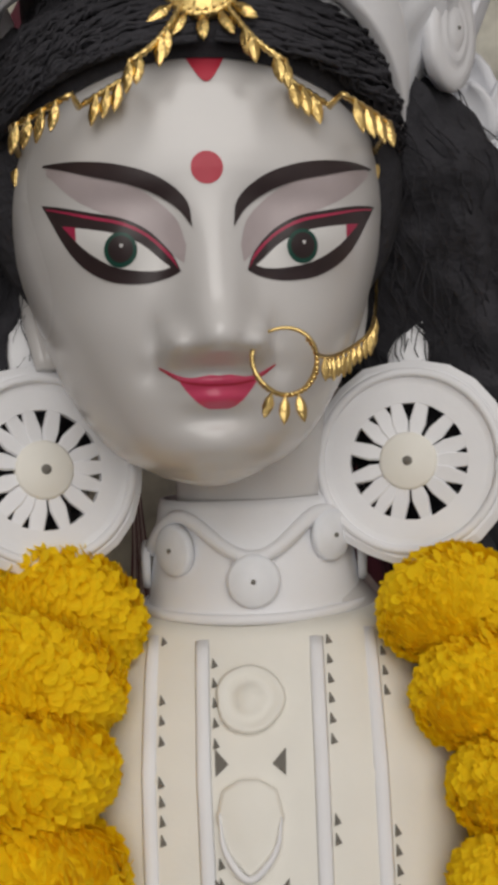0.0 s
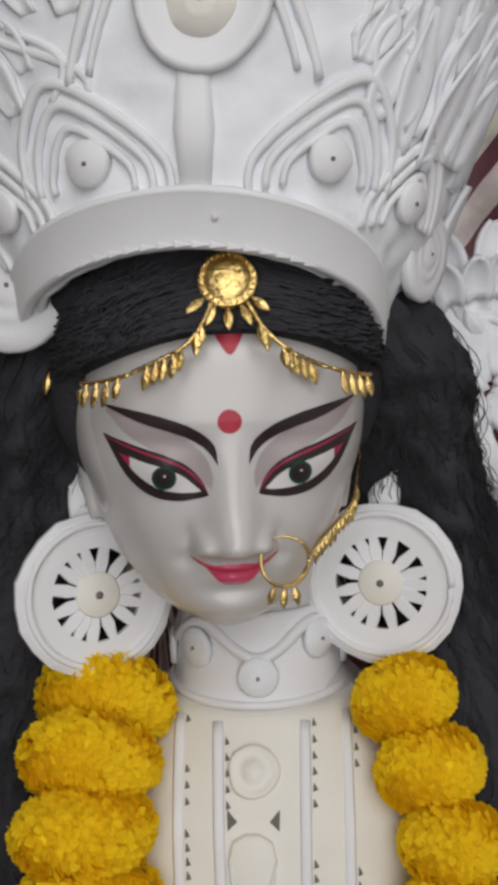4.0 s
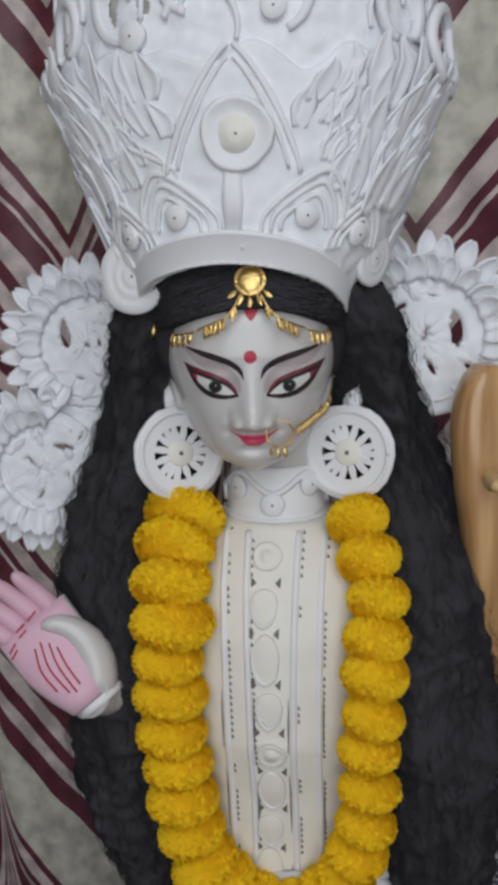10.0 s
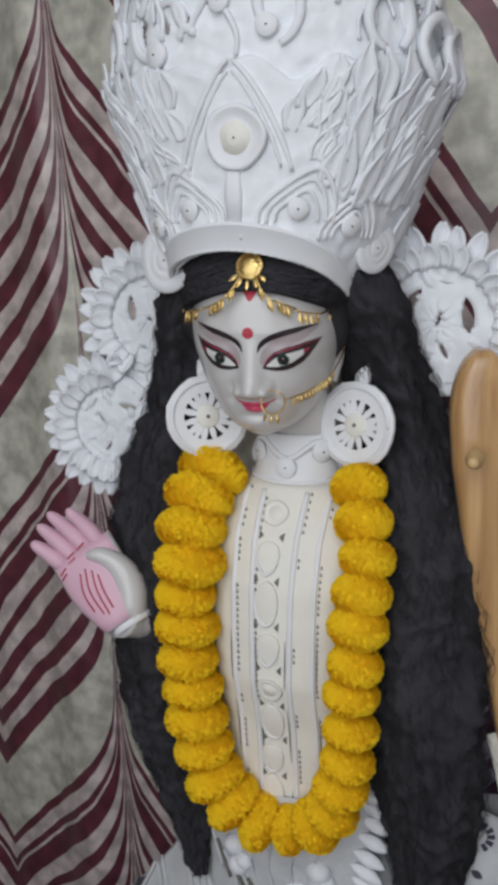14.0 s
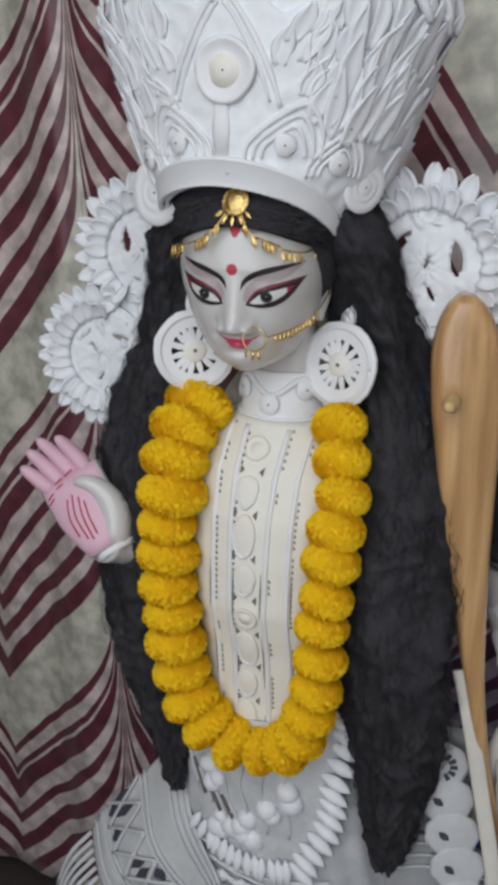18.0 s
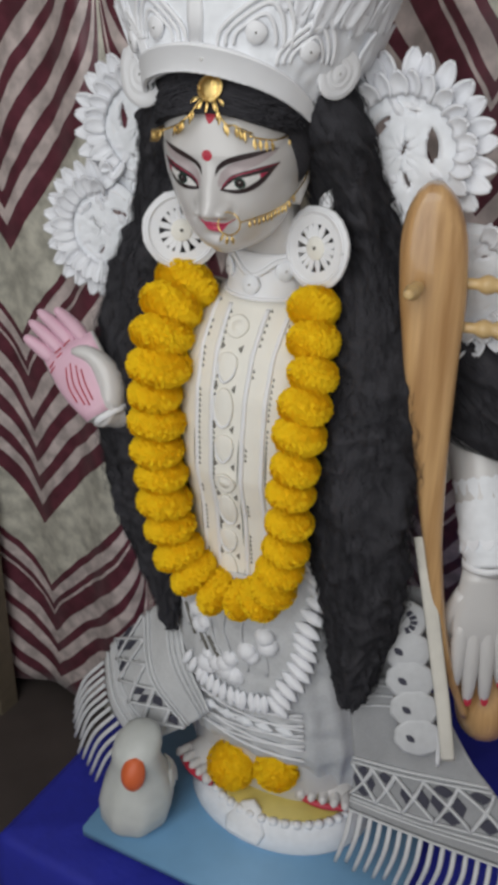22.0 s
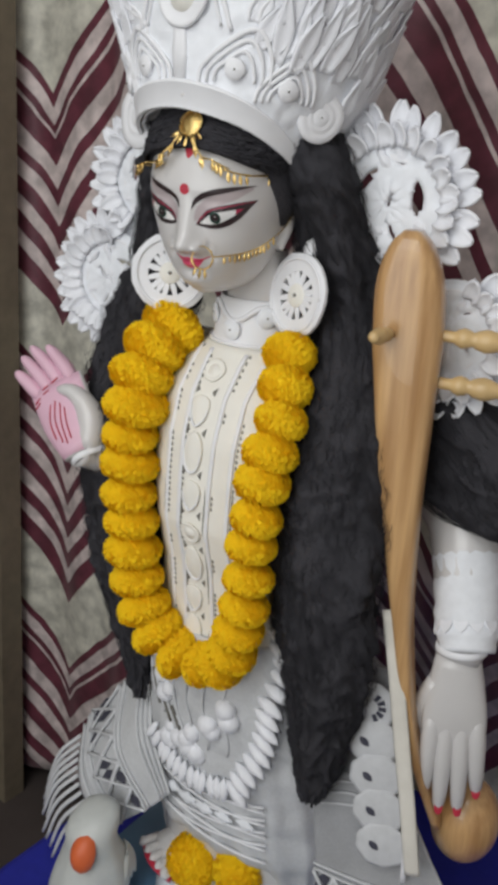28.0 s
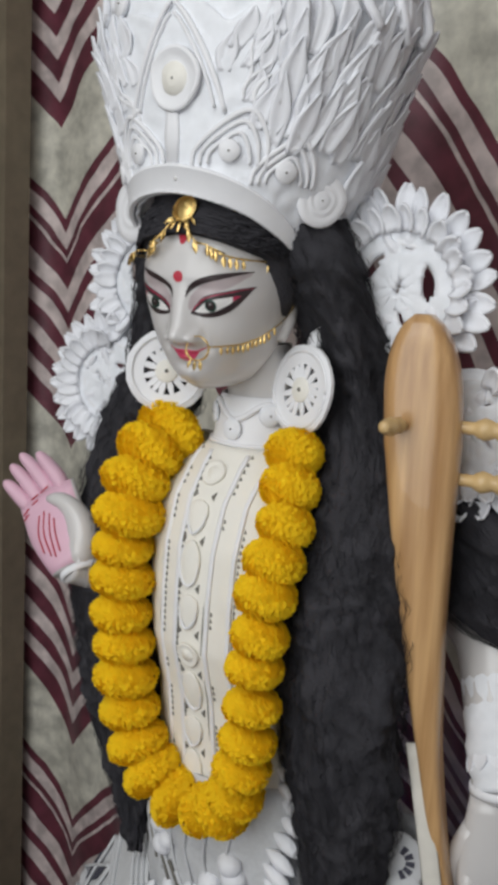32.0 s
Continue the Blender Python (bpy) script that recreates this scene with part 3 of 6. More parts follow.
def hand(m, fingers, palm_len, palm_w, slot, thumb, nail=True, pad=(.15, .155, .15, .145, .14, .13, .12, .10, .075, .03)):
    """A carved hand: y runs from wrist to fingers, z points out of the palm side."""
    secs = []
    for i in range(9):
        t = i / 8
        wd = palm_w * (0.30 + (0.17 if slot == 0 else 0.22) * math.sin(min(t * (1.05 if slot == 0 else 1.5), 1) * math.pi / 2))
        th = palm_w * (0.22 - 0.10 * t)
        if slot == 0 and t > 0.5:
            th *= max(1 - ((t - 0.5) / 0.5) ** 2.5, 0.12)
            wd *= 1 - 0.25 * ((t - 0.5) / 0.5) ** 3
        secs.append([st.verts.new(m @ Vector((wd * math.cos(a), palm_len * t, th * math.sin(a)))) for a in (2 * math.pi * k / 16 for k in range(16))])
    for a, b in zip(secs, secs[1:]):
        for k in range(16):
            f = st.faces.new((a[k], a[(k + 1) % 16], b[(k + 1) % 16], b[k]))
            if 1 <= k <= 6:
                f.material_index = slot
    st.faces.new(secs[0][::-1])
    st.faces.new(secs[-1])
    for fx, ln, lean, curl in fingers:
        base = Vector((fx * palm_w * 0.94, palm_len * (0.58 if slot == 0 else 0.93), 0))
        pts = [m @ (base + Vector((lean * ln * t, ln * t * (1 - 0.25 * curl * t), curl * ln * t * t * 0.6))) for t in (0, .15, .3, .45, .6, .75, .88, 0.96, 1.0)]
        r = palm_w * (0.138 if slot == 0 else 0.128)
        tube(st, pts, [r * k for k in (.60, .92, 1.0, .96, .88, .80, .66, .44, .15)], 12, mat=slot if slot != 0 else 0)
        if nail:
            p, q = Vector(pts[-3]), Vector(pts[-1])
            side = (m.to_3x3() @ Vector((0, 0, -1 if slot == 0 else 1))).normalized()
            if slot == 0:
                slab(st, [(r * .45 * math.cos(a), r * .75 * math.sin(a)) for a in (2 * math.pi * k / 10 for k in range(10))], 0.0012, frame_at(p + (q - p) * 0.45 + side * r * 0.50, side, q - p), 6)
    pts = [m @ Vector(p) for p in thumb]
    pts = spline(pts, 10)
    tube(st, pts, [palm_w * k for k in pad], 12, mat=0)


# raised blessing hand, its wrist and forearm
PALM_Y = Vector((-0.64, 0.16, 0.75)).normalized()
PALM_N = Vector((0.30, -0.93, 0.24))
PALM_N = (PALM_N - PALM_Y * PALM_N.dot(PALM_Y)).normalized()
mh = frame_at((-0.170, 0.300, 1.390), PALM_N, PALM_Y)
hand(mh, [(0.34, 0.060, -0.16, 0.55), (0.11, 0.070, -0.20, 0.5), (-0.13, 0.064, -0.24, 0.45), (-0.36, 0.050, -0.34, 0.4)], 0.100, 0.078, 8, [(0.012, 0.000, -0.002), (0.027, 0.028, -0.003), (0.030, 0.056, 0.002), (0.021, 0.078, 0.008), (0.006, 0.088, 0.013)], nail=False, pad=(.20, .23, .24, .235, .21, .18, .15, .125, .10, .045))
arm = spline([mh @ Vector((0, 0.012, 0)), (-0.166, 0.335, 1.388), (-0.150, 0.390, 1.384), (-0.140, 0.43, 1.39), (-0.125, 0.43, 1.41), (-0.11, 0.43, 1.47)], 24)
tube(st, arm, [0.027, 0.027] + [0.026 + 0.012 * min(i / 10, 1) for i in range(22)], 14)
# palm lines
for line in ([(-0.004, 0.076), (-0.012, 0.050), (-0.010, 0.020)], [(0.002, 0.070), (-0.004, 0.046), (-0.004, 0.016)], [(-0.012, 0.074), (-0.020, 0.052), (-0.019, 0.028)], [(0.006, 0.062), (0.003, 0.042), (0.003, 0.020)],
             [(-0.036, 0.080), (-0.026, 0.084)], [(-0.034, 0.086), (-0.024, 0.090)], [(-0.018, 0.092), (-0.008, 0.094)], [(-0.017, 0.098), (-0.006, 0.100)], [(-0.002, 0.100), (0.010, 0.103)]):
    pts = []
    for p in spline([(*q, 0) for q in line], 14):
        t = min(max(p.y / 0.092, 0), 1)
        wd, th = 0.082 * (0.30 + 0.22 * math.sin(min(t * 1.5, 1) * math.pi / 2)), 0.082 * (0.22 - 0.10 * t)
        pts.append(mh @ Vector((p.x, p.y, th * math.sqrt(max(1 - (p.x / wd) ** 2, 0.02)) + 0.0003)))
    tube(st, pts, 0.0009, 6, mat=6)

# lowered hand on the lute
LOW_Y = (Vector((0.330, 0.425, 1.06)) - Vector((0.308, 0.440, 1.235))).normalized()
LOW_N = Vector((-0.45, 0.88, 0.0))
LOW_N = (LOW_N - LOW_Y * LOW_N.dot(LOW_Y)).normalized()
ml = frame_at((0.3065, 0.4385, 1.242), LOW_N, LOW_Y)
hand(ml, [(0.310, 0.122, 0.06, 0.26), (0.105, 0.148, 0.02, 0.20), (-0.105, 0.148, -0.02, 0.20), (-0.310, 0.126, -0.04, 0.24)], 0.122, 0.084, 0, [(-0.020, 0.035, 0.002), (-0.035, 0.070, 0.012), (-0.041, 0.108, 0.022), (-0.038, 0.138, 0.030)])
arm = spline([(0.306, 0.438, 1.235), (0.305, 0.452, 1.27), (0.287, 0.476, 1.325), (0.260, 0.500, 1.380), (0.20, 0.50, 1.43), (0.12, 0.46, 1.50)], 24)
tube(st, arm, [0.026, 0.027, 0.029] + [0.031 + 0.010 * math.sin(math.pi * i / 20) for i in range(21)], 16)

# feet with red-dyed edges
for fx, fy, turn in ((-0.066, 0.458, -22), (0.106, 0.504, 12)):
    mf = Matrix.Translation((fx, fy, 0.730)) @ Matrix.Rotation(radians(turn), 4, "Z") @ Matrix.Scale(1.18, 4)
    secs = []
    for i in range(12):
        t = i / 11
        y = 0.07 - 0.125 * t
        wd = 0.024 + 0.016 * math.sin(min(t * 1.15, 1) * math.pi * 0.62)
        ht = 0.060 * (1 - t) + 0.020
        if i == 11:
            wd, ht = wd * 0.6, ht * 0.6
        secs.append([st.verts.new(mf @ Vector((wd * math.cos(a), y, -0.004 + ht * max(math.sin(a), -0.12)))) for a in (2 * math.pi * k / 18 for k in range(18))])
    for a, b in zip(secs, secs[1:]):
        for k in range(18):
            st.faces.new((a[k], b[k], b[(k + 1) % 18], a[(k + 1) % 18])).material_index = 6 if k >= 8 or k == 0 else 0
    st.faces.new(secs[0])
    st.faces.new(secs[-1][::-1])
    for k in range(5):
        x = -0.030 + 0.015 * k
        r = 0.0095 if k == (4 if fx < 0 else 0) else 0.0075
        tube(st, [mf @ Vector((x, -0.040, 0.006)), mf @ Vector((x, -0.056, 0.006)), mf @ Vector((x * 1.05, -0.066, 0.004)), mf @ Vector((x * 1.05, -0.069, 0.003))], [r, r * 1.05, r * 0.85, r * 0.2], 10)
        slab(st, circle(r * 0.55, 8), 0.0015, mf @ Matrix.Translation((x * 1.05, -0.064, 0.004 + r * 0.72)) @ Matrix.Rotation(radians(35), 4, "X"), 0)
    tube(st, [mf @ Vector((-0.037 + 0.0125 * k, -0.058 - 0.009 * math.sin(math.pi * k / 6), 0.0)) for k in range(7)], 0.0055, 8, mat=6)
bmesh.ops.recalc_face_normals(st, faces=st.faces[:])
statue = tagged(finish(st, "goddess_statue", SLOTS), "white enamelled seated goddess statue with painted eyes and red lips", "statue")

# ---- hair ----
hair = thing("wig", "long black wavy wig falling over both shoulders", "hair")
# height, centre x, centre y, half width, half depth
HAIR_RIGHT = [(1.800, 0.042, 0.405, 0.058, 0.054), (1.745, 0.076, 0.402, 0.056, 0.050), (1.690, 0.092, 0.428, 0.050, 0.040), (1.620, 0.112, 0.442, 0.054, 0.030), (1.550, 0.138, 0.424, 0.062, 0.034), (1.480, 0.148, 0.386, 0.068, 0.044),
              (1.400, 0.153, 0.380, 0.074, 0.048), (1.320, 0.156, 0.374, 0.074, 0.050), (1.240, 0.166, 0.374, 0.068, 0.046), (1.170, 0.173, 0.374, 0.053, 0.038), (1.100, 0.172, 0.374, 0.040, 0.030), (1.040, 0.173, 0.374, 0.026, 0.020), (1.000, 0.173, 0.374, 0.008, 0.008)]
HAIR_LEFT = [(1.800, -0.072, 0.402, 0.058, 0.054), (1.745, -0.106, 0.394, 0.056, 0.050), (1.690, -0.122, 0.402, 0.048, 0.040), (1.620, -0.138, 0.412, 0.054, 0.034), (1.550, -0.156, 0.396, 0.066, 0.038), (1.480, -0.160, 0.378, 0.064, 0.042),
             (1.400, -0.152, 0.358, 0.064, 0.050), (1.320, -0.152, 0.358, 0.068, 0.042), (1.240, -0.146, 0.366, 0.064, 0.036), (1.170, -0.138, 0.370, 0.048, 0.030), (1.100, -0.127, 0.370, 0.026, 0.022), (1.050, -0.122, 0.370, 0.016, 0.014), (1.020, -0.120, 0.370, 0.006, 0.006)]
HAIR_BACK = [(1.555, 0.190, 0.490, 0.050, 0.040), (1.520, 0.230, 0.490, 0.090, 0.045), (1.480, 0.275, 0.488, 0.120, 0.050), (1.440, 0.305, 0.486, 0.125, 0.054), (1.410, 0.315, 0.486, 0.118, 0.052), (1.392, 0.325, 0.486, 0.100, 0.045), (1.378, 0.340, 0.486, 0.060, 0.025)]


def hair_at(table, z, a, grow=1.0):
    """A place on the mass of hair: z the height, a the angle round it from the right."""
    zs = [r[0] for r in table][::-1]
    cx, cy, hw, hd = (float(np.interp(z, zs, [r[k] for r in table][::-1])) for k in range(1, 5))
    lump = 1 + 0.16 * noise.noise(Vector((math.cos(a) * 1.8, math.sin(a) * 1.8, z * 24 + cx * 40)))
    return Vector((cx + hw * grow * lump * math.cos(a), cy + hd * grow * lump * math.sin(a), z))


def hair_fall(table, seed, count):
    """A soft mass of hair with crimped strands over it and stray ones round its edge."""
    top, bottom = table[0][0], table[-1][0]
    core = bmesh.new()
    rows = []
    n, m = int((top - bottom) / 0.0045), 64
    for j in range(n + 1):
        z = top + (bottom - top) * j / n
        row = []
        for k in range(m):
            a = 2 * math.pi * k / m
            p = hair_at(table, z, a, 0.93)
            q = Vector((a * 2.2, p.z * 30 + 1.4 * math.sin(a * 3), seed))
            crimp = 0.0028 * math.sin(p.z * 210 + 9 * noise.noise(q * 0.6) + 2 * math.sin(a * 2)) + 0.0085 * noise.noise(q * 0.9) + 0.0030 * noise.noise(q * 3.1)
            p += Vector((math.cos(a), math.sin(a), 0)) * crimp
            row.append(core.verts.new(p))
        rows.append(row)
    for p, q in zip(rows, rows[1:]):
        for k in range(m):
            core.faces.new((p[k], q[k], q[(k + 1) % m], p[(k + 1) % m]))
    core.faces.new(rows[0])
    core.faces.new(rows[-1][::-1])
    part("hair_mass", core, HAIR, hair)
    locks = bmesh.new()
    rng = random.Random(seed)
    for k in range(count):
        a0, grow = rng.uniform(0, 2 * math.pi), rng.uniform(0.90, 1.06)
        z0 = top - (top - bottom) * 0.78 * rng.random() ** 1.2
        z1 = max(z0 - rng.uniform(0.10, 0.26), bottom + 0.004)
        turn, ph, amp, freq = rng.uniform(-0.5, 0.5), rng.uniform(0, 6.28), rng.uniform(0.0012, 0.0036), rng.uniform(160, 300)
        pts = []
        steps = max(int((z0 - z1) / 0.0045), 6)
        for i in range(steps + 1):
            t = i / steps
            p = hair_at(table, z0 + (z1 - z0) * t, a0 + turn * t, grow + 0.05 * t * t)
            w = ph + p.z * freq
            pts.append(p + Vector((amp * math.cos(w), amp * math.sin(w * 0.93 + 1), 0)))
        thick = rng.uniform(0.0002, 0.0005)
        tube(locks, pts, [thick * (1 - 0.6 * i / steps) for i in range(steps + 1)], 3, cap=False)
    tagged(part("wavy_hair", locks, HAIR, hair), kind="stuff")


hair_fall(HAIR_RIGHT, 5, 900)
hair_fall(HAIR_LEFT, 6, 700)
hair_fall(HAIR_BACK, 7, 620)


def lock(bm, pts, thick, turns, swing, phase, n=46):
    """One wavy lock of hair along a line, as a thin tapered strand."""
    out = []
    for i, p in enumerate(spline(pts, n)):
        t = i / (n - 1)
        a = phase + turns * 2 * math.pi * t
        k = swing * min(1, 3 * t)
        out.append(p + Vector((k * math.cos(a), k * math.sin(a * 0.9 + 1), 0.3 * k * math.sin(2 * a))))
    tube(bm, out, [thick * (1 - 0.75 * (i / (n - 1)) ** 2) for i in range(n)], 4, cap=False)


# hair over the brow and round the head
cap = bmesh.new()
rows = []
for j in range(30):
    t = j / 29
    row = []
    for i in range(81):
        a = radians(-175 + 350 * i / 80)
        s = math.sin(a) if abs(a) < math.pi / 2 else math.copysign(1, a)
        z0 = 0.0400 - 0.024 * s * s - (0.05 if abs(a) > 1.5 else 0.05 * max(0, (abs(a) - 1.1) / 0.4))
        z = z0 + (0.105 - z0) * t
        w, f = smooth_table(ZW, min(z, 0.07)), smooth_table(ZF, min(z, 0.07))
        g = 1.0 + 0.12 * t + 0.10 * math.sin(min(t * 4, 1) * math.pi / 2) + 0.012 * noise.noise(Vector((a * 9, t * 5, 0)))
        fwd = f * math.sqrt(max(1 - min(abs(math.sin(a)), 1) ** 2.4, 0)) if abs(a) < math.pi / 2 else 0.098 * math.cos(a)
        row.append(cap.verts.new(HEAD @ Vector((w * g * math.sin(a), -fwd * g - 0.001, z))))
    rows.append(row)
for a, b in zip(rows, rows[1:]):
    for i in range(80):
        cap.faces.new((a[i], a[i + 1], b[i + 1], b[i]))
part("scalp_hair", cap, HAIR, hair)
brow_locks = bmesh.new()
rng = random.Random(8)
for k in range(420):
    sg = 1 if k % 2 else -1
    u = rng.random()
    a0 = sg * radians(2 + 10 * u)
    pts = []
    for i in range(7):
        t = i / 6
        a = a0 + sg * radians(88 * t) * (0.9 + 0.2 * u)
        s = min(abs(math.sin(a)), 1)
        z = 0.0425 + 0.055 * u * (1 - 0.4 * t) - 0.024 * s * s * (1 - 0.3 * u) - 0.02 * max(0, t - 0.75)
        w, f = smooth_table(ZW, min(z, 0.07)), smooth_table(ZF, min(z, 0.07))
        fwd = f * math.sqrt(max(1 - s ** 2.4, 0)) if abs(a) < math.pi / 2 else 0.098 * math.cos(a)
        g = 1.085 + 0.11 * u + 0.03 * rng.random()
        pts.append(HEAD @ Vector((w * g * math.sin(a), -fwd * g - 0.002, z)))
    lock(brow_locks, pts, rng.uniform(0.0005, 0.0012), rng.uniform(4, 8), rng.uniform(0.001, 0.003), rng.uniform(0, 6.28), 40)
tagged(part("brow_hair", brow_locks, HAIR, hair), kind="stuff")

# ---- crown ----
crown = thing("crown", "tall flared crown of layered white pith with rosettes", "crown")
CX, CY = -0.022, 0.408


def crown_rim(a):
    """Height of the crown's lower edge; it rises over the brow and drops to the sides."""
    return 1.808 - 0.058 * min(abs(a) / 1.30, 1) ** 1.8


def crown_at(a, z, off=0.0):
    """A point of the crown's wall: a is the angle from the front, z the height."""
    rx = lerp([(1.755, 0.094), (1.785, 0.110), (1.817, 0.131), (1.965, 0.182), (1.990, 0.176), (2.15, 0.170)], z) + off
    ry = 0.123 + 0.015 * min((z - 1.76) / 0.21, 1.02) + off
    return Vector((CX + rx * math.sin(a), CY - ry * math.cos(a), z))


def crown_frame(a, z, off=0.0, lean=0.0):
    p = crown_at(a, z, off)
    n = (crown_at(a + 0.01, z) - crown_at(a - 0.01, z)).cross(crown_at(a, z + 0.01) - crown_at(a, z - 0.01))
    up = crown_at(a, z + 0.01) - crown_at(a, z)
    return frame_at(p, n, up) @ Matrix.Rotation(lean, 4, "Z")


for sg in (1, -1):
    roll = bmesh.new()
    line = [crown_at(sg * a, crown_rim(a) + 0.002, -0.020) for a in [radians(34 + 54 * k / 50) for k in range(51)]]
    for ring, p in zip(tube(roll, line, [0.006 + 0.014 * math.sin(math.pi * min(k / 28, 1) / 2) for k in range(51)], 20), line):
        for v in ring:
            v.co += (v.co - p).normalized() * (0.005 * noise.noise(v.co * 55) + 0.003 * noise.noise(v.co * 130) + 0.0015 * noise.noise(v.co * 330))
    part("hair_roll", roll, HAIR, hair)


def crown_wall(name, low, high, inset, holes, seed, nz=40, na=140):
    """One tier of the crown: a thin, slightly crumpled sheet with a notched top and drop-shaped gaps."""
    bm = bmesh.new()
    rows = []
    for j in range(nz):
        row = []
        for i in range(na + 1):
            a = radians(-118 + 236 * i / na)
            z0, z1 = low(a), high(a)
            z = z0 + (z1 - z0) * j / (nz - 1)
            row.append(bm.verts.new(crown_at(a, z, -0.0012 - inset + 0.0022 * noise.noise(Vector((a * 9, z * 70, seed))) + 0.0012 * noise.noise(Vector((a * 25, z * 160, 3))))))
        rows.append(row)
    for j, (p, q) in enumerate(zip(rows, rows[1:])):
        for i in range(na):
            a = radians(-118 + 236 * (i + 0.5) / na)
            z = low(a) + (high(a) - low(a)) * (j + 0.5) / (nz - 1)
            inside = False
            for ha, hz, size, turn in holes:
                dx, dz = (a - ha) * 0.16, z - hz
                u, v = dx * math.cos(turn) + dz * math.sin(turn), -dx * math.sin(turn) + dz * math.cos(turn)
                inside = inside or abs(v) < size and abs(u) < 0.40 * size * (1 - v / size) ** 0.6 * (1 + v / size) ** 0.5
            if not inside:
                bm.faces.new((p[i], p[i + 1], q[i + 1], q[i]))
    thicken(bm, 0.004)
    part(name, bm, SHOLA, crown)


rng = random.Random(17)
UPPER_HOLES = [(-1.5 + 3.0 * k / 17 + rng.uniform(-0.05, 0.05), rng.uniform(2.004, 2.058), rng.uniform(0.008, 0.015), rng.uniform(-0.9, 0.9)) for k in range(18)]
crown_wall("wall", crown_rim, lambda a: 1.966 + 0.014 * min(abs(a) / 1.4, 1.2) ** 2 + 0.018 * noise.noise(Vector((a * 3.4, 0.3, 0))) + 0.008 * abs(math.sin(a * 8.5)), 0.0, [], 4)
crown_wall("upper_tier", lambda a: 1.945, lambda a: 2.100 - 0.05 * (abs(a) / 2.0) ** 2 + 0.014 * abs(math.sin(a * 5 + 0.4)), 0.0045, UPPER_HOLES, 7, 56, 260)

bm = bmesh.new()
rows = []
prof = [(0.000, 0.0), (0.000, 0.0045), (0.002, 0.0055), (0.0235, 0.0045), (0.0240, 0.0052), (0.0256, 0.0056), (0.0272, 0.0044), (0.0280, 0.0)]
for i in range(111):
    a = radians(-78 + 156 * i / 110)
    base, low = crown_rim(a), 1 - 0.42 * (abs(a) / 1.36) ** 2.5
    rows.append([bm.verts.new((*crown_at(a, base + 0.010 + 0.3 * (dz - 0.010), off)[:2], base + dz)) for dz, off in [(q * low, o * (0.4 + 0.6 * low)) for q, o in prof]])
for p, q in zip(rows, rows[1:]):
    for k in range(len(prof) - 1):
        bm.faces.new((p[k], q[k], q[k + 1], p[k + 1]))
part("band", bm, FOAM, crown, "smooth white foam brow band")
for i in range(17):
    a = radians(-27 + 54 * i / 16)
    bm = bmesh.new()
    slab(bm, [(-0.0038, 0), (0.0038, 0.0004), (-0.0034, 0.0032)], 0.0012, crown_frame(a, crown_rim(a) + 0.0005, 0.0052, 0.1))
    part("edging_tooth", bm, FOAM, crown, smooth=False)
# the stud is painted white to carry its bright glint
bm = bmesh.new()
lathe(bm, [(0.0018, 0), (0.0018, 0.0012), (0, 0.002)], 10, crown_frame(0.105, crown_rim(0) + 0.013, 0.0048))
part("stud", bm, EYEWHITE, crown, "small stud with its glint put into white paint")


def crown_band(bm, path, wide, thick, off):
    """A flat strip of pith laid on the wall along a path of (angle, height)."""
    pts = [crown_at(a, z, off) for a, z in path]
    nrm = [crown_frame(a, z).to_3x3() @ Vector((0, 0, 1)) for a, z in path]
    secs = []
    for i, p in enumerate(pts):
        t = (pts[min(i + 1, len(pts) - 1)] - pts[max(i - 1, 0)]).normalized()
        s = t.cross(nrm[i]).normalized()
        w = wide * (0.35 + 0.65 * math.sin(math.pi * min(max(i / (len(pts) - 1), 0.08), 0.92)) ** 0.4)
        secs.append([bm.verts.new(p + s * u * w + nrm[i] * v * thick) for u, v in ((-0.5, -0.4), (-0.5, 0.6), (-0.25, 1.0), (0.25, 1.0), (0.5, 0.6), (0.5, -0.4))])
    for a, b in zip(secs, secs[1:]):
        for k in range(6):
            bm.faces.new((a[k], a[(k + 1) % 6], b[(k + 1) % 6], b[k]))
    bm.faces.new(secs[0][::-1])
    bm.faces.new(secs[-1])


def arc(a, z, r, t0, t1, tall=1.0, point=0.0, n=28):
    out = []
    for k in range(n + 1):
        th = radians(t0 + (t1 - t0) * k / n)
        dx, dz = r * math.cos(th), r * tall * math.sin(th)
        if point and dz > 0:
            dz *= 1 + point * math.sin(th) ** 3
            dx *= 1 - 0.3 * math.sin(th) ** 2
        out.append((a + dx / 0.135, z + dz))
    return out


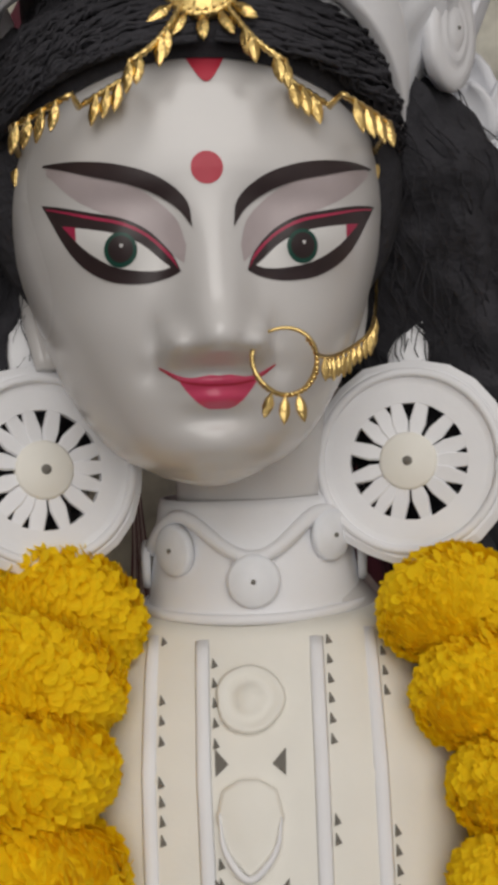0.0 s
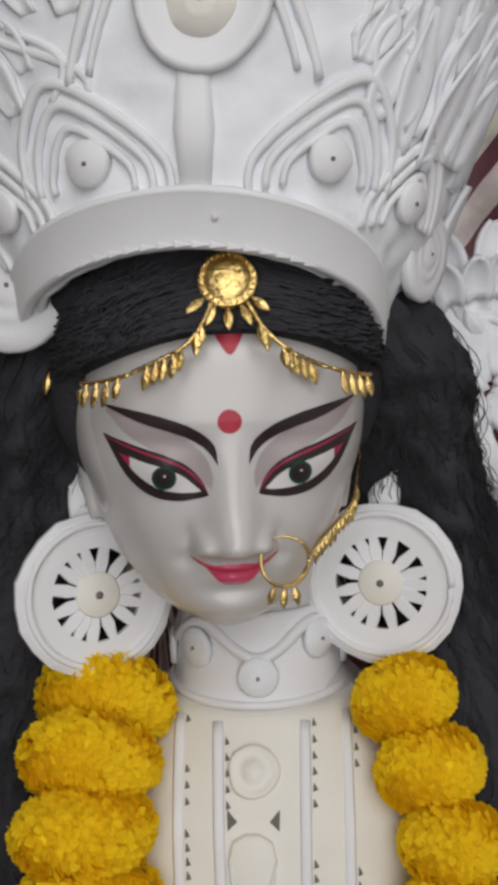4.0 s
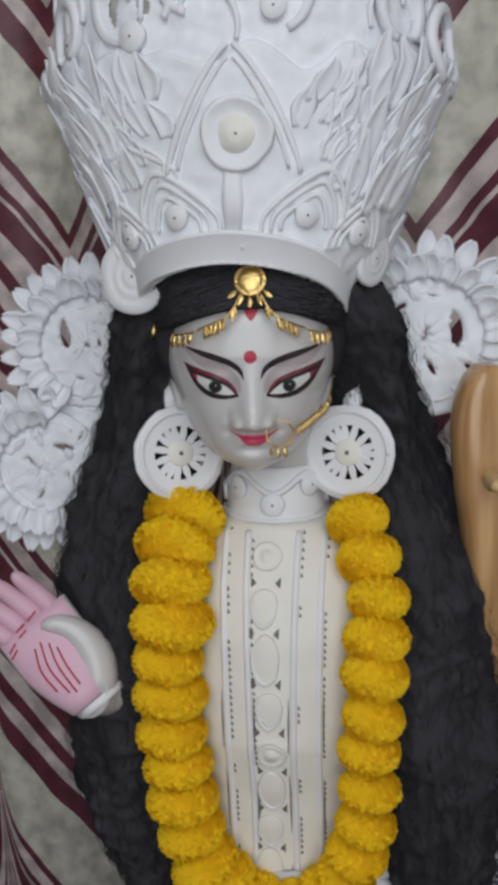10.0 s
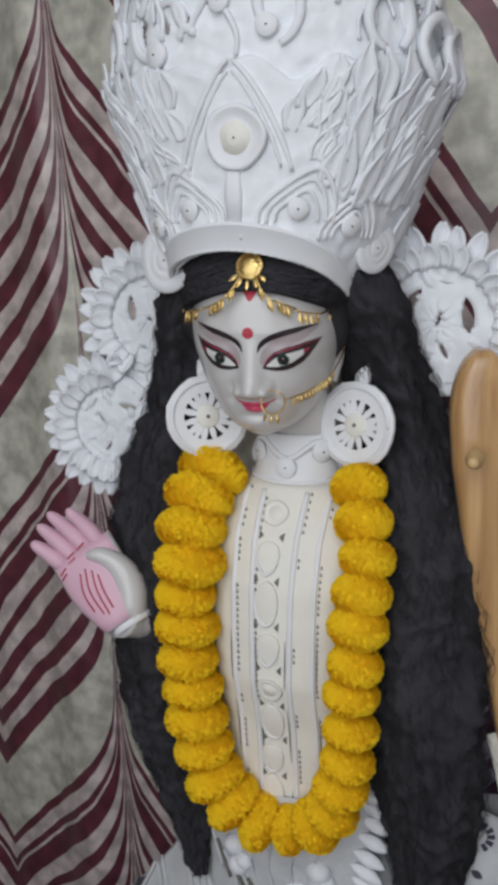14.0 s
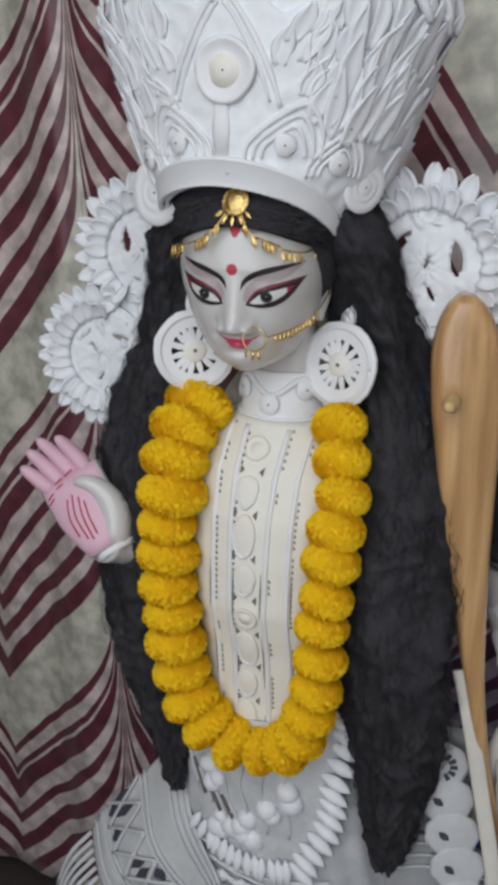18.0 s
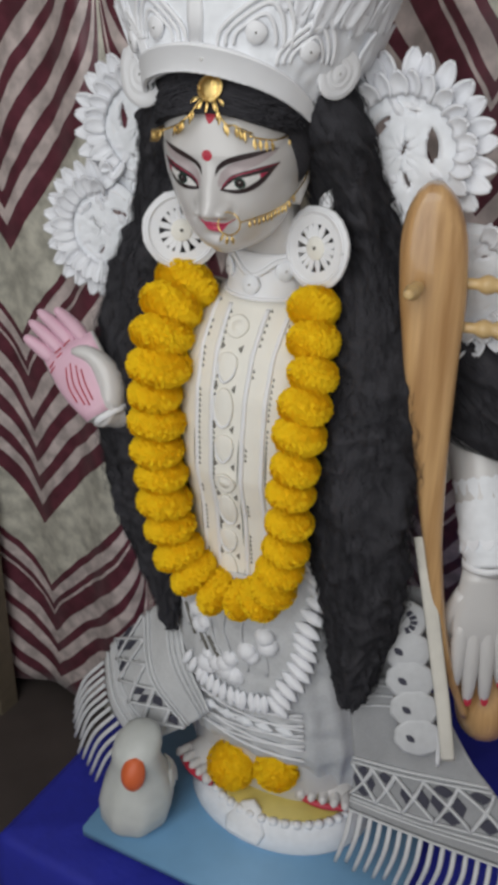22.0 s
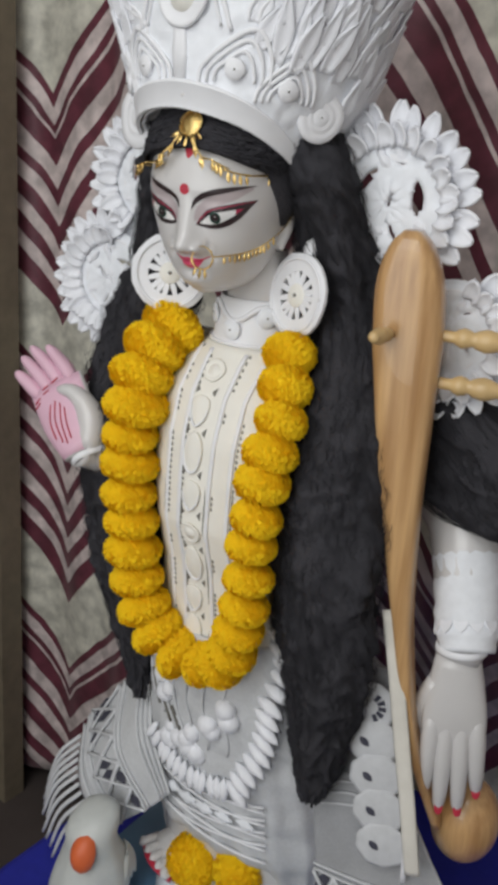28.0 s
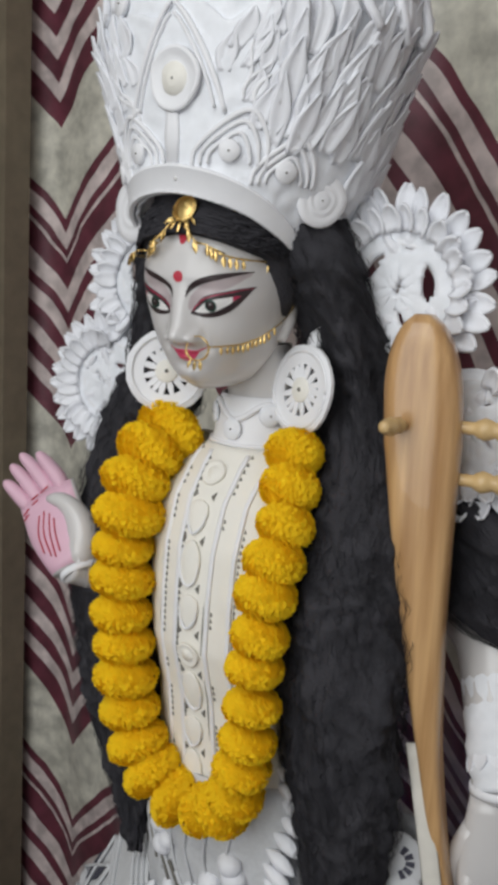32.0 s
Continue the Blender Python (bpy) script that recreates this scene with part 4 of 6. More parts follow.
def rosette(a, z, r, off, rings=3, wob=0.05):
    bm = bmesh.new()
    m = crown_frame(a, z, off)
    if rings > 1:
        prof = [(0, 0), (r, 0), (r * 1.03, 0.0025), (r * 0.98, 0.0048), (r * 0.88, 0.0046), (r * 0.82, 0.0028), (r * 0.5, 0.0026), (0, 0.0026)]
    else:
        prof = [(0, 0), (r, 0), (r, 0.0038), (r * 0.9, 0.0050), (0, 0.0054)]
    lathe(bm, prof, 26, m, wobble=wob)
    ob = part("rosette", bm, FOAM, crown)
    if rings > 1:
        bm = bmesh.new()
        lathe(bm, [(r * 0.53, 0.0024), (r * 0.52, 0.0034), (r * 0.32, 0.0036), (r * 0.29, 0.0047), (r * 0.20, 0.0047), (r * 0.12, 0.0053), (0, 0.0055)], 24, m, wobble=wob)
        part("boss", bm, CREAM, ob, "cream foam boss")
        prof.append((0, 0.0055))
    pin = bmesh.new()
    lathe(pin, [(0, 0.0), (0.0012, 0.0), (0.0009, 0.0012), (0, 0.0015)], 8, m @ Matrix.Translation((0, 0, prof[-1][1] - 0.0003)))
    part("pin", pin, DARKCUT, ob)


# front motif: a ringed disc under a pointed arch, nested arches with pinned discs beside it
rosette(0.070, 1.911, 0.0290, 0.0)
bm = bmesh.new()
crown_band(bm, [(0.045, 1.832), (0.045, 1.86), (0.045, 1.890)], 0.018, 0.0022, -0.0005)
part("stalk", bm, FOAM, crown)
for sg in (1, -1):
    for q in (0, 1):
        bm = bmesh.new()
        crown_band(bm, [(0.045 + sg * ((0.36 - 0.07 * q) * (1 - t) ** 0.85 + 0.012), 1.880 + 0.004 * q + (0.098 - 0.014 * q) * t ** 0.9) for t in [k / 24 for k in range(25)]], 0.0055 - 0.0015 * q, 0.0026, -0.0005)
        part("pointed_arch", bm, FOAM, crown)
    for a, z, r, lean in ((0.39, 1.846, 0.036, 0.35), (0.80, 1.830, 0.031, 0.25), (1.10, 1.815, 0.024, 0.15)):
        if sg > 0 and a > 1:
            continue
        for q in (1.0, 0.78, 0.56):
            bm = bmesh.new()
            path = [(aa + sg * lean * max(zz - z, 0) / 0.135, zz) for aa, zz in arc(sg * a + 0.09, z - 0.008, r * q, -8, 188, 1.08, 0.15)]
            crown_band(bm, path, 0.0050 * (0.55 + 0.45 * q), 0.0026, -0.0005)
            part("arch", bm, FOAM, crown)
        rosette(sg * a + 0.09, z + 0.001, 0.0105, -0.0005, 1)

# large ringed discs stand at both ends of the brow band
for place, normal, size in (((-0.117, 0.332, 1.797), (-0.16, -0.98, 0.05), 1.0), ((0.098, 0.368, 1.809), (0.86, -0.51, -0.10), 0.76)):
    m = frame_at(place, normal) @ Matrix.Scale(size, 4)
    bm = bmesh.new()
    lathe(bm, [(0, -0.006), (0.033, -0.006), (0.0345, 0.0), (0.0330, 0.0026), (0.0240, 0.0028), (0.0205, 0.0020), (0.0190, 0.0032), (0.0140, 0.0034), (0.0120, 0.0026), (0.0100, 0.0042), (0.0050, 0.0046), (0, 0.0047)], 30, m, wobble=0.05)
    disc = part("end_disc", bm, FOAM, crown)
    bm = bmesh.new()
    lathe(bm, [(0, 0.0), (0.0014, 0.0), (0.0010, 0.0012), (0, 0.0015)], 8, m @ Matrix.Translation((0, 0, 0.0045)))
    part("pin", bm, DARKCUT, disc)

# leaf-like blades of pith with raised rims: slender ones climb the sides, broad ones lie between the motifs
rng = random.Random(11)


def blade(a, z, ln, wd, drift, lift, rise, thick):
    """One pointed pith leaf on the wall, hollow between its rims, its tip standing off by rise."""
    bm = bmesh.new()
    secs = []
    n, bend, tw = 10, rng.uniform(-0.04, 0.04), rng.uniform(-0.22, 0.22)
    for i in range(n):
        t = i / (n - 1)
        w = wd * max(min(1.0, (1 - t) * 2.1), 0.06) ** 0.75 * (0.55 + 0.45 * math.sin(min(t * 1.7, 1) * math.pi / 2))
        m = crown_frame(a + drift * t + bend * math.sin(3 * t), z + ln * t, lift + rise * t ** 1.8)
        secs.append([bm.verts.new(m @ Vector((u * w * math.cos(tw), 0, v * thick + u * w * math.sin(tw)))) for u, v in ((-0.5, 0.3), (-0.36, 1.0), (-0.20, 0.30), (0.20, 0.30), (0.36, 1.0), (0.5, 0.3), (0.3, -0.4), (-0.3, -0.4))])
    for p, q in zip(secs, secs[1:]):
        for k in range(8):
            bm.faces.new((p[k], p[(k + 1) % 8], q[(k + 1) % 8], q[k]))
    bm.faces.new(secs[0][::-1])
    bm.faces.new(secs[-1])
    part("blade", bm, SHOLA2, crown)


for row in range(7):
    for k in range(10):
        for sg in (1, -1):
            a = 0.74 + 0.118 * k + (0.06 if row % 2 else 0) + rng.uniform(-0.03, 0.03)
            if row < 2 and a < (1.45 if sg > 0 else 1.05):
                continue
            z = 1.804 + 0.0215 * row + rng.uniform(-0.008, 0.008)
            blade(sg * a + 0.03, z, rng.uniform(0.042, 0.062), rng.uniform(0.017, 0.026), sg * rng.uniform(-0.03, 0.12), rng.uniform(-0.0010, 0.0010), rng.uniform(0.003, 0.008) + (0.004 if row > 4 else 0), rng.uniform(0.0024, 0.0036))
for row in range(4):
    for k in range(4):
        for sg in (1, -1):
            a = 0.34 + 0.12 * k + 0.05 * (row % 2)
            if row < 2 and a < 0.50:
                continue
            blade(sg * a + 0.045, 1.868 + 0.024 * row + rng.uniform(-0.006, 0.006), rng.uniform(0.028, 0.044), rng.uniform(0.016, 0.024), sg * rng.uniform(0.02, 0.14), -0.0012, 0.0015, rng.uniform(0.0018, 0.0028))
# raised veins that wind over the front
for k in range(12):
    sg = 1 if k % 2 else -1
    a, z = 0.045 + sg * rng.uniform(0.34, 0.92), rng.uniform(1.872, 1.945)
    ln, amp, ph = rng.uniform(0.025, 0.050), rng.uniform(0.04, 0.12), rng.uniform(0, 6)
    bm = bmesh.new()
    crown_band(bm, [(a + sg * 0.14 * t + amp * math.sin(3.4 * t + ph), z + ln * t) for t in [i / 16 for i in range(17)]], rng.uniform(0.0035, 0.006), 0.0022, -0.0010)
    part("vein", bm, FOAM, crown)
# broad curls with disc ends on the upper tier, and free loops at its sides
for k in range(22):
    a = -1.55 + 3.1 * k / 21 + rng.uniform(-0.05, 0.05)
    z, r = rng.uniform(2.005, 2.060), rng.uniform(0.014, 0.026)
    start, turn = rng.uniform(-70, 70), rng.uniform(150, 240)
    bm = bmesh.new()
    crown_band(bm, arc(a, z, r, start, start + turn, 1.3), rng.uniform(0.008, 0.013), 0.0040, -0.005)
    part("curl", bm, SHOLA2, crown)
    if k % 2:
        end = arc(a, z, r, start, start + turn, 1.3)[-1]
        rosette(end[0], end[1], rng.uniform(0.009, 0.013), -0.004, 1)
for a, z, r, off in ((1.30, 1.985, 0.022, 0.006), (1.55, 1.978, 0.022, 0.007), (0.95, 2.010, 0.020, -0.002), (-1.50, 1.975, 0.018, 0.002), (-0.98, 2.005, 0.018, -0.003)):
    bm = bmesh.new()
    crown_band(bm, arc(a, z, r, -60, 250, 1.35), 0.011, 0.006, off)
    part("loop", bm, SHOLA2, crown)
for k in range(14):
    a, z = -1.3 + 2.6 * k / 13 + rng.uniform(-0.05, 0.05), rng.uniform(1.985, 2.045)
    bm = bmesh.new()
    crown_band(bm, arc(a, z, rng.uniform(0.012, 0.020), 200 if k % 2 else -20, 20 if k % 2 else 160, 1.7, 0.2), rng.uniform(0.004, 0.007), 0.0030, -0.004)
    part("curl", bm, SHOLA2, crown)

# ---- side panels of pith behind the shoulders ----
def in_drop(x, y, cx, cy, s, turn):
    """Whether a place lies in a drop-shaped cut-out."""
    dx, dy = x - cx, y - cy
    u, v = dx * math.cos(turn) + dy * math.sin(turn), -dx * math.sin(turn) + dy * math.cos(turn)
    return -s < v < s and abs(u) < 0.36 * s * (1 - v / s) ** 0.6 * (1 + v / s) ** 0.5


def side_panel(label, lobes, strip, sg):
    ob = thing("pith_fan", label, "ornament", "pith panels behind the shoulders")
    for (cx, cy, cz), r, a0, a1, count, cuts in lobes:
        m = frame_at((cx, cy, cz), (0.10, -1, 0.05), (0, 0, 1))
        rng = random.Random(int(1000 * (cz + 2 * abs(cx))))
        back = bmesh.new()
        nr, na = 16, 72
        rings = [[back.verts.new(m @ Vector((q * r * 0.84 * math.cos(2 * math.pi * k / na), q * r * 0.84 * math.sin(2 * math.pi * k / na), 0.0025 * noise.noise(Vector((q * 6, k * 0.3, cz * 9))) + 0.006 * (1 - q * q)))) for k in range(na)] for q in [0.04 + 0.96 * j / nr for j in range(nr + 1)]]
        for j in range(nr):
            for k in range(na):
                q, t = 0.04 + 0.96 * (j + 0.5) / nr, 2 * math.pi * (k + 0.5) / na
                x, y = 0.84 * q * math.cos(t), 0.84 * q * math.sin(t)
                if not any(in_drop(x, y, *c) for c in cuts):
                    back.faces.new((rings[j][k], rings[j][(k + 1) % na], rings[j + 1][(k + 1) % na], rings[j + 1][k]))
        thicken(back, 0.005)
        part("backing", back, SHOLA, ob)
        for rr, tk, b0, b1 in ((0.68, 0.0045, a0 - 35, a1 + 35), (0.50, 0.0030, a0 - 10, a1 + 60)):
            bm = bmesh.new()
            tube(bm, [m @ Vector((rr * r * math.cos(radians(b0 + (b1 - b0) * k / 40)), rr * r * math.sin(radians(b0 + (b1 - b0) * k / 40)), 0.006)) for k in range(41)], [tk * (0.4 + 0.6 * math.sin(math.pi * (k + 1) / 42)) for k in range(41)], 8)
            part("ring", bm, FOAM, ob)
        for cx2, cy2, s2, turn in cuts:
            pts = []
            for i in range(25):
                v = -s2 * math.cos(math.pi * (i % 24 if i < 24 else 0) / 12) if i <= 12 else -s2 * math.cos(math.pi * (24 - i) / 12)
                u = (1 if i <= 12 else -1) * 0.36 * s2 * max(1 - v / s2, 0) ** 0.6 * max(1 + v / s2, 0) ** 0.5
                u, v = u * 1.35, v * 1.18
                pts.append(m @ Vector((r * (cx2 + u * math.cos(turn) - v * math.sin(turn)), r * (cy2 + u * math.sin(turn) + v * math.cos(turn)), 0.0055)))
            bm = bmesh.new()
            tube(bm, pts, 0.0028, 8, cap=False)
            part("drop_rim", bm, FOAM, ob)
        for k in range(30):
            a = radians(rng.uniform(0, 360))
            q = rng.uniform(0.10, 0.70) * r
            if any(math.hypot(q / r * math.cos(a) - c[0], q / r * math.sin(a) - c[1]) < c[2] * 1.25 for c in cuts):
                continue
            bm = bmesh.new()
            slab(bm, leaf_outline(rng.uniform(0.014, 0.026), rng.uniform(0.008, 0.013), 6), 0.004, m @ Matrix.Translation((q * math.cos(a), q * math.sin(a), 0.004)) @ Matrix.Rotation(rng.uniform(0, 6.28), 4, "Z") @ Matrix.Rotation(rng.uniform(0, 0.35), 4, "X"), crown=0.002)
            part("slip", bm, SHOLA2, ob, smooth=False)
        for row, (q, ln, wd, tilt) in enumerate(((0.76, 0.033, 0.0185, 0.10), (0.64, 0.026, 0.0170, 0.34))):
            for k in range(count):
                a = radians(a0 + (a1 - a0) * (k + 0.5 * row) / count)
                bm = bmesh.new()
                mm = m @ Matrix.Translation((q * r * math.cos(a), q * r * math.sin(a), 0.003 + 0.004 * row)) @ Matrix.Rotation(a - math.pi / 2 + rng.uniform(-0.08, 0.08), 4, "Z") @ Matrix.Rotation(tilt + rng.uniform(-0.12, 0.12), 4, "X") @ Matrix.Rotation(rng.uniform(-0.45, 0.45), 4, "Y")
                ln2, cup, curl = ln * rng.uniform(0.92, 1.06), rng.uniform(0.0035, 0.0065), rng.uniform(0.003, 0.009)
                sheet = [[bm.verts.new(mm @ Vector((u * wd * w, ln2 * t, cup * (1 - 0.5 * t) * u * u + curl * t * t + 0.004))) for u in (-1, -0.6, 0, 0.6, 1)] for t, w in ((0, 0.34), (0.2, 0.47), (0.42, 0.53), (0.64, 0.49), (0.82, 0.35), (0.94, 0.17), (1.0, 0.04))]
                for p, q2 in zip(sheet, sheet[1:]):
                    for i in range(4):
                        bm.faces.new((p[i], p[i + 1], q2[i + 1], q2[i]))
                thicken(bm, 0.0030)
                part("petal", bm, SHOLA2, ob)
    for k in range(strip[2]):
        t = k / max(strip[2] - 1, 1)
        p = Vector(strip[0]).lerp(Vector(strip[1]), t)
        bm = bmesh.new()
        slab(bm, leaf_outline(0.032, 0.016, 7), 0.005, frame_at(p, (0.1, -1, 0.05)) @ Matrix.Rotation(sg * (1.2 + 0.3 * math.sin(k)), 4, "Z") @ Matrix.Rotation(0.3, 4, "X"), crown=0.004)
        part("petal", bm, SHOLA2, ob, smooth=False)
    return ob


side_panel("white pith fan panel with two scalloped lobes", [((-0.203, 0.452, 1.722), 0.080, 55, 250, 13, [(-0.30, 0.15, 0.20, 0.1), (0.45, 0.30, 0.15, 2.3), (0.10, -0.35, 0.09, 0.5), (-0.15, -0.45, 0.10, 1.5), (0.12, 0.05, 0.12, 0.6), (-0.05, 0.48, 0.10, 1.8)]), ((-0.256, 0.437, 1.590), 0.076, 85, 300, 15, [(0.30, 0.30, 0.16, 1.4), (0.55, 0.45, 0.10, 2.6), (0.35, -0.1, 0.09, 0), (-0.15, 0.10, 0.13, 0.9), (-0.05, -0.38, 0.11, -0.6), (0.0, 0.48, 0.09, 2.0)]), ((-0.196, 0.456, 1.652), 0.066, 0, 1, 0, [(-0.35, 0.1, 0.12, 0.6), (0.2, 0.3, 0.12, 1.9), (0.1, -0.35, 0.12, 0.2)])], ((-0.235, 0.428, 1.535), (-0.205, 0.42, 1.49), 4), -1)
side_panel("white pith fan panel with scalloped petals beside the lute", [((0.146, 0.450, 1.727), 0.094, -45, 185, 17, [(0.34, 0.10, 0.20, 0.1), (-0.30, 0.25, 0.17, -0.7), (-0.62, -0.05, 0.11, -0.4), (-0.45, -0.45, 0.09, 0.8), (0.08, -0.30, 0.11, 0.5), (0.48, -0.30, 0.11, 0.9), (0.05, 0.48, 0.10, 1.2), (0.02, 0.05, 0.10, -0.4)]), ((0.232, 0.462, 1.595), 0.074, -115, 75, 13, [(-0.2, 0.2, 0.14, 1.0), (-0.1, -0.4, 0.12, 0.2), (0.25, -0.1, 0.12, 0.7), (0.2, 0.38, 0.10, 1.9)])], ((0.10, 0.44, 1.68), (0.13, 0.44, 1.62), 4), 1)

# ---- earrings ----
def earring(label, place, normal, r):
    ob = thing("earring", label, "earring", "pair of earrings")
    m = frame_at(place, normal)
    bm = bmesh.new()
    n = 22
    rng = random.Random(3)
    ro = [r * (1 + rng.uniform(-0.018, 0.018)) for _ in range(n)]
    secs = []
    for q, z in ((0.57, 0.0), (0.57, 0.0035), (0.76, 0.0040), (0.93, 0.0055), (1.0, 0.0035), (1.0, 0.0), (0.57, 0.0)):
        secs.append([bm.verts.new(m @ Vector(((ro[k] if q > 0.9 else r) * q * math.cos(2 * math.pi * k / n), (ro[k] if q > 0.9 else r) * q * math.sin(2 * math.pi * k / n), z))) for k in range(n)])
    for a, b in zip(secs, secs[1:]):
        for k in range(n):
            bm.faces.new((a[k], b[k], b[(k + 1) % n], a[(k + 1) % n]))
    part("disc", bm, FOAM, ob, smooth=False)
    bm = bmesh.new()
    tube(bm, [m @ Vector((0.86 * r * math.cos(2 * math.pi * k / 48), 0.86 * r * math.sin(2 * math.pi * k / 48), 0.0052)) for k in range(49)], 0.0022, 6)
    part("raised_rim", bm, FOAM, ob)
    for k in range(15):
        a = 2 * math.pi * k / 15 + 0.1 * math.sin(5 * k)
        bm = bmesh.new()
        w0, w1 = r * 0.080, r * (0.060 + 0.010 * math.sin(3 * k))
        mm = m @ Matrix.Rotation(a, 4, "Z") @ Matrix.Translation((0, 0, 0.001)) @ Matrix.Rotation(0.14, 4, "X")
        slab(bm, [(r * 0.20, -r * 0.045), (r * 0.38, -w0), (r * 0.60, -w1), (r * 0.60, w1), (r * 0.38, w0), (r * 0.20, r * 0.045)], 0.0022, mm)
        part("spoke", bm, FOAM, ob, smooth=False)
    bm = bmesh.new()
    lathe(bm, [(0, 0.001), (r * 0.28, 0.001), (r * 0.28, 0.0038), (r * 0.25, 0.0050), (0, 0.0056)], 24, m)
    hub = part("hub", bm, CREAM, ob)
    bm = bmesh.new()
    lathe(bm, [(0.0022, 0.0), (0.0022, 0.0008), (0, 0.001)], 10, m @ Matrix.Translation((0, 0, 0.0054)))
    part("pin", bm, DARKCUT, hub)
    bm = bmesh.new()
    slab(bm, [(-0.009, 0), (0.009, 0), (0.0095, 0.014), (0.008, 0.026), (0.005, 0.034), (-0.003, 0.033), (-0.008, 0.025), (-0.0095, 0.012)], 0.004, m @ Matrix.Translation((0, r * 0.86, -0.007)), crown=0.003)
    part("hanger", bm, FOAM, ob)
    return ob


earring("round white cut-foam earring with a spoked opening", (0.0750, 0.392, 1.622), (-0.27, -0.955, 0.12), 0.0475)
earring("round white cut-foam earring with a spoked opening", (-0.088, 0.362, 1.626), (0.54, -0.835, 0.12), 0.0465)

# ---- choker ----
choker = thing("choker", "white foam choker with scrolls and pinned discs", "necklace")
NK = Vector((0.000, 0.424, 0))


def neck_pt(a, z, off=0.0):
    r = 0.044 + 0.007 * max(0, (1.60 - z) / 0.05) + off
    return Vector((NK.x + r * math.sin(a), NK.y - r * math.cos(a), z))


bm = bmesh.new()
rows = []
for i in range(61):
    a = radians(-120 + 240 * i / 60)
    rows.append([bm.verts.new(neck_pt(a, z, off)) for z, off in ((1.553, 0), (1.553, 0.003), (1.556, 0.0045), (1.560, 0.0030), (1.604, 0.0028), (1.608, 0.0015), (1.608, 0))])
for p, q in zip(rows, rows[1:]):
    for k in range(6):
        bm.faces.new((p[k], q[k], q[k + 1], p[k + 1]))
part("band", bm, FOAM, choker)
for z, sc in ((1.556, 1), (1.592, 0)):
    bm = bmesh.new()
    tube(bm, [neck_pt(radians(-110 + 220 * k / 60), z + (0.009 * math.cos(radians(-110 + 220 * k / 60) * 4.2 + 3.0) if not sc else 0), 0.0045) for k in range(61)], 0.0036 if not sc else 0.0026, 6)
    part("scroll" if not sc else "cord", bm, FOAM, choker)
for a, z in ((0.03, 1.573), (-0.74, 1.586), (0.82, 1.590), (-1.45, 1.576), (1.5, 1.576)):
    bm = bmesh.new()
    m = frame_at(neck_pt(a, z, 0.004), (math.sin(a), -math.cos(a), 0))
    lathe(bm, [(0, 0), (0.0120, 0), (0.0120, 0.003), (0.0105, 0.0042), (0, 0.0048)], 24, m)
    d = part("disc", bm, SHOLA, choker)
    bm = bmesh.new()
    lathe(bm, [(0.0011, 0), (0.0011, 0.001), (0, 0.0013)], 8, m @ Matrix.Translation((0, 0, 0.0046)))
    part("pin", bm, DARKCUT, d)

# ---- dress front: a long cream bodice with raised strips and cut ornaments ----
dress = thing("dress_front", "cream bodice panel with notched strips and oval foam ornaments", "dress")


def chest(x, z, off=0.0):
    return Vector((x, trunk_front(x, z) - 0.004 - off, z))


def chest_frame(x, z, off=0.0):
    n = (chest(x + 0.004, z) - chest(x - 0.004, z)).cross(chest(x, z + 0.004) - chest(x, z - 0.004))
    return frame_at(chest(x, z, off), n, chest(x, z + 0.01) - chest(x, z))


bm = bmesh.new()
rows = [[bm.verts.new(chest(-0.088 + 0.180 * i / 40, 1.555 - 0.42 * j / 60)) for i in range(41)] for j in range(61)]
for p, q in zip(rows, rows[1:]):
    for i in range(40):
        bm.faces.new((p[i], q[i], q[i + 1], p[i + 1]))
thicken(bm, 0.003)
part("bodice", bm, CREAM, dress)
STRIPS = [-0.047, -0.024, 0.026, 0.050]
for n, x0 in enumerate(STRIPS):
    bm = bmesh.new()
    for sdx in (0.002,):
        tube(bm, [chest(x0 + sdx + 0.006 * math.sin((1.55 - z) * 6) * (1 if n < 2 else -0.4), z, 0.0006) for z in [1.548 - 0.40 * k / 60 for k in range(61)]], 0.0031, 8, flat=0.34, side=(0, -1, 0))
    part("strip", bm, FOAM, dress)
    # dark slivers laid along the strip stand for shade in its notches
    bm = bmesh.new()
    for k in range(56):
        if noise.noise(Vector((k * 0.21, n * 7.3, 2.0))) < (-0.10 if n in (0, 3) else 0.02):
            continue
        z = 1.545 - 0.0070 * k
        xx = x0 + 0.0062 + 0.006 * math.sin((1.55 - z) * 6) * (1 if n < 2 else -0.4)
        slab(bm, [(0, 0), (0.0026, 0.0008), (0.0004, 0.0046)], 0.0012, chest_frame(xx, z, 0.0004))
    tagged(part("notch_shade", bm, DARKCUT, dress, smooth=False), kind="stuff")
    # dark lines laid on the cloth as the shade inside long slits
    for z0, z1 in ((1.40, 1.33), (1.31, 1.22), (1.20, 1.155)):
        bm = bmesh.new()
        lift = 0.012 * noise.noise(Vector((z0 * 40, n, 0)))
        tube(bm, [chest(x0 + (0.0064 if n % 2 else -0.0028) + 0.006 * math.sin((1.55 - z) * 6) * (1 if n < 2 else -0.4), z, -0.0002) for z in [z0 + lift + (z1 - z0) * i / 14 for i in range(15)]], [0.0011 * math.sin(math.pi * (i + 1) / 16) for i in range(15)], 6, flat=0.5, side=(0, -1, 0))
        part("slit_shade", bm, DARKCUT, dress)
z = 1.527
k = 0
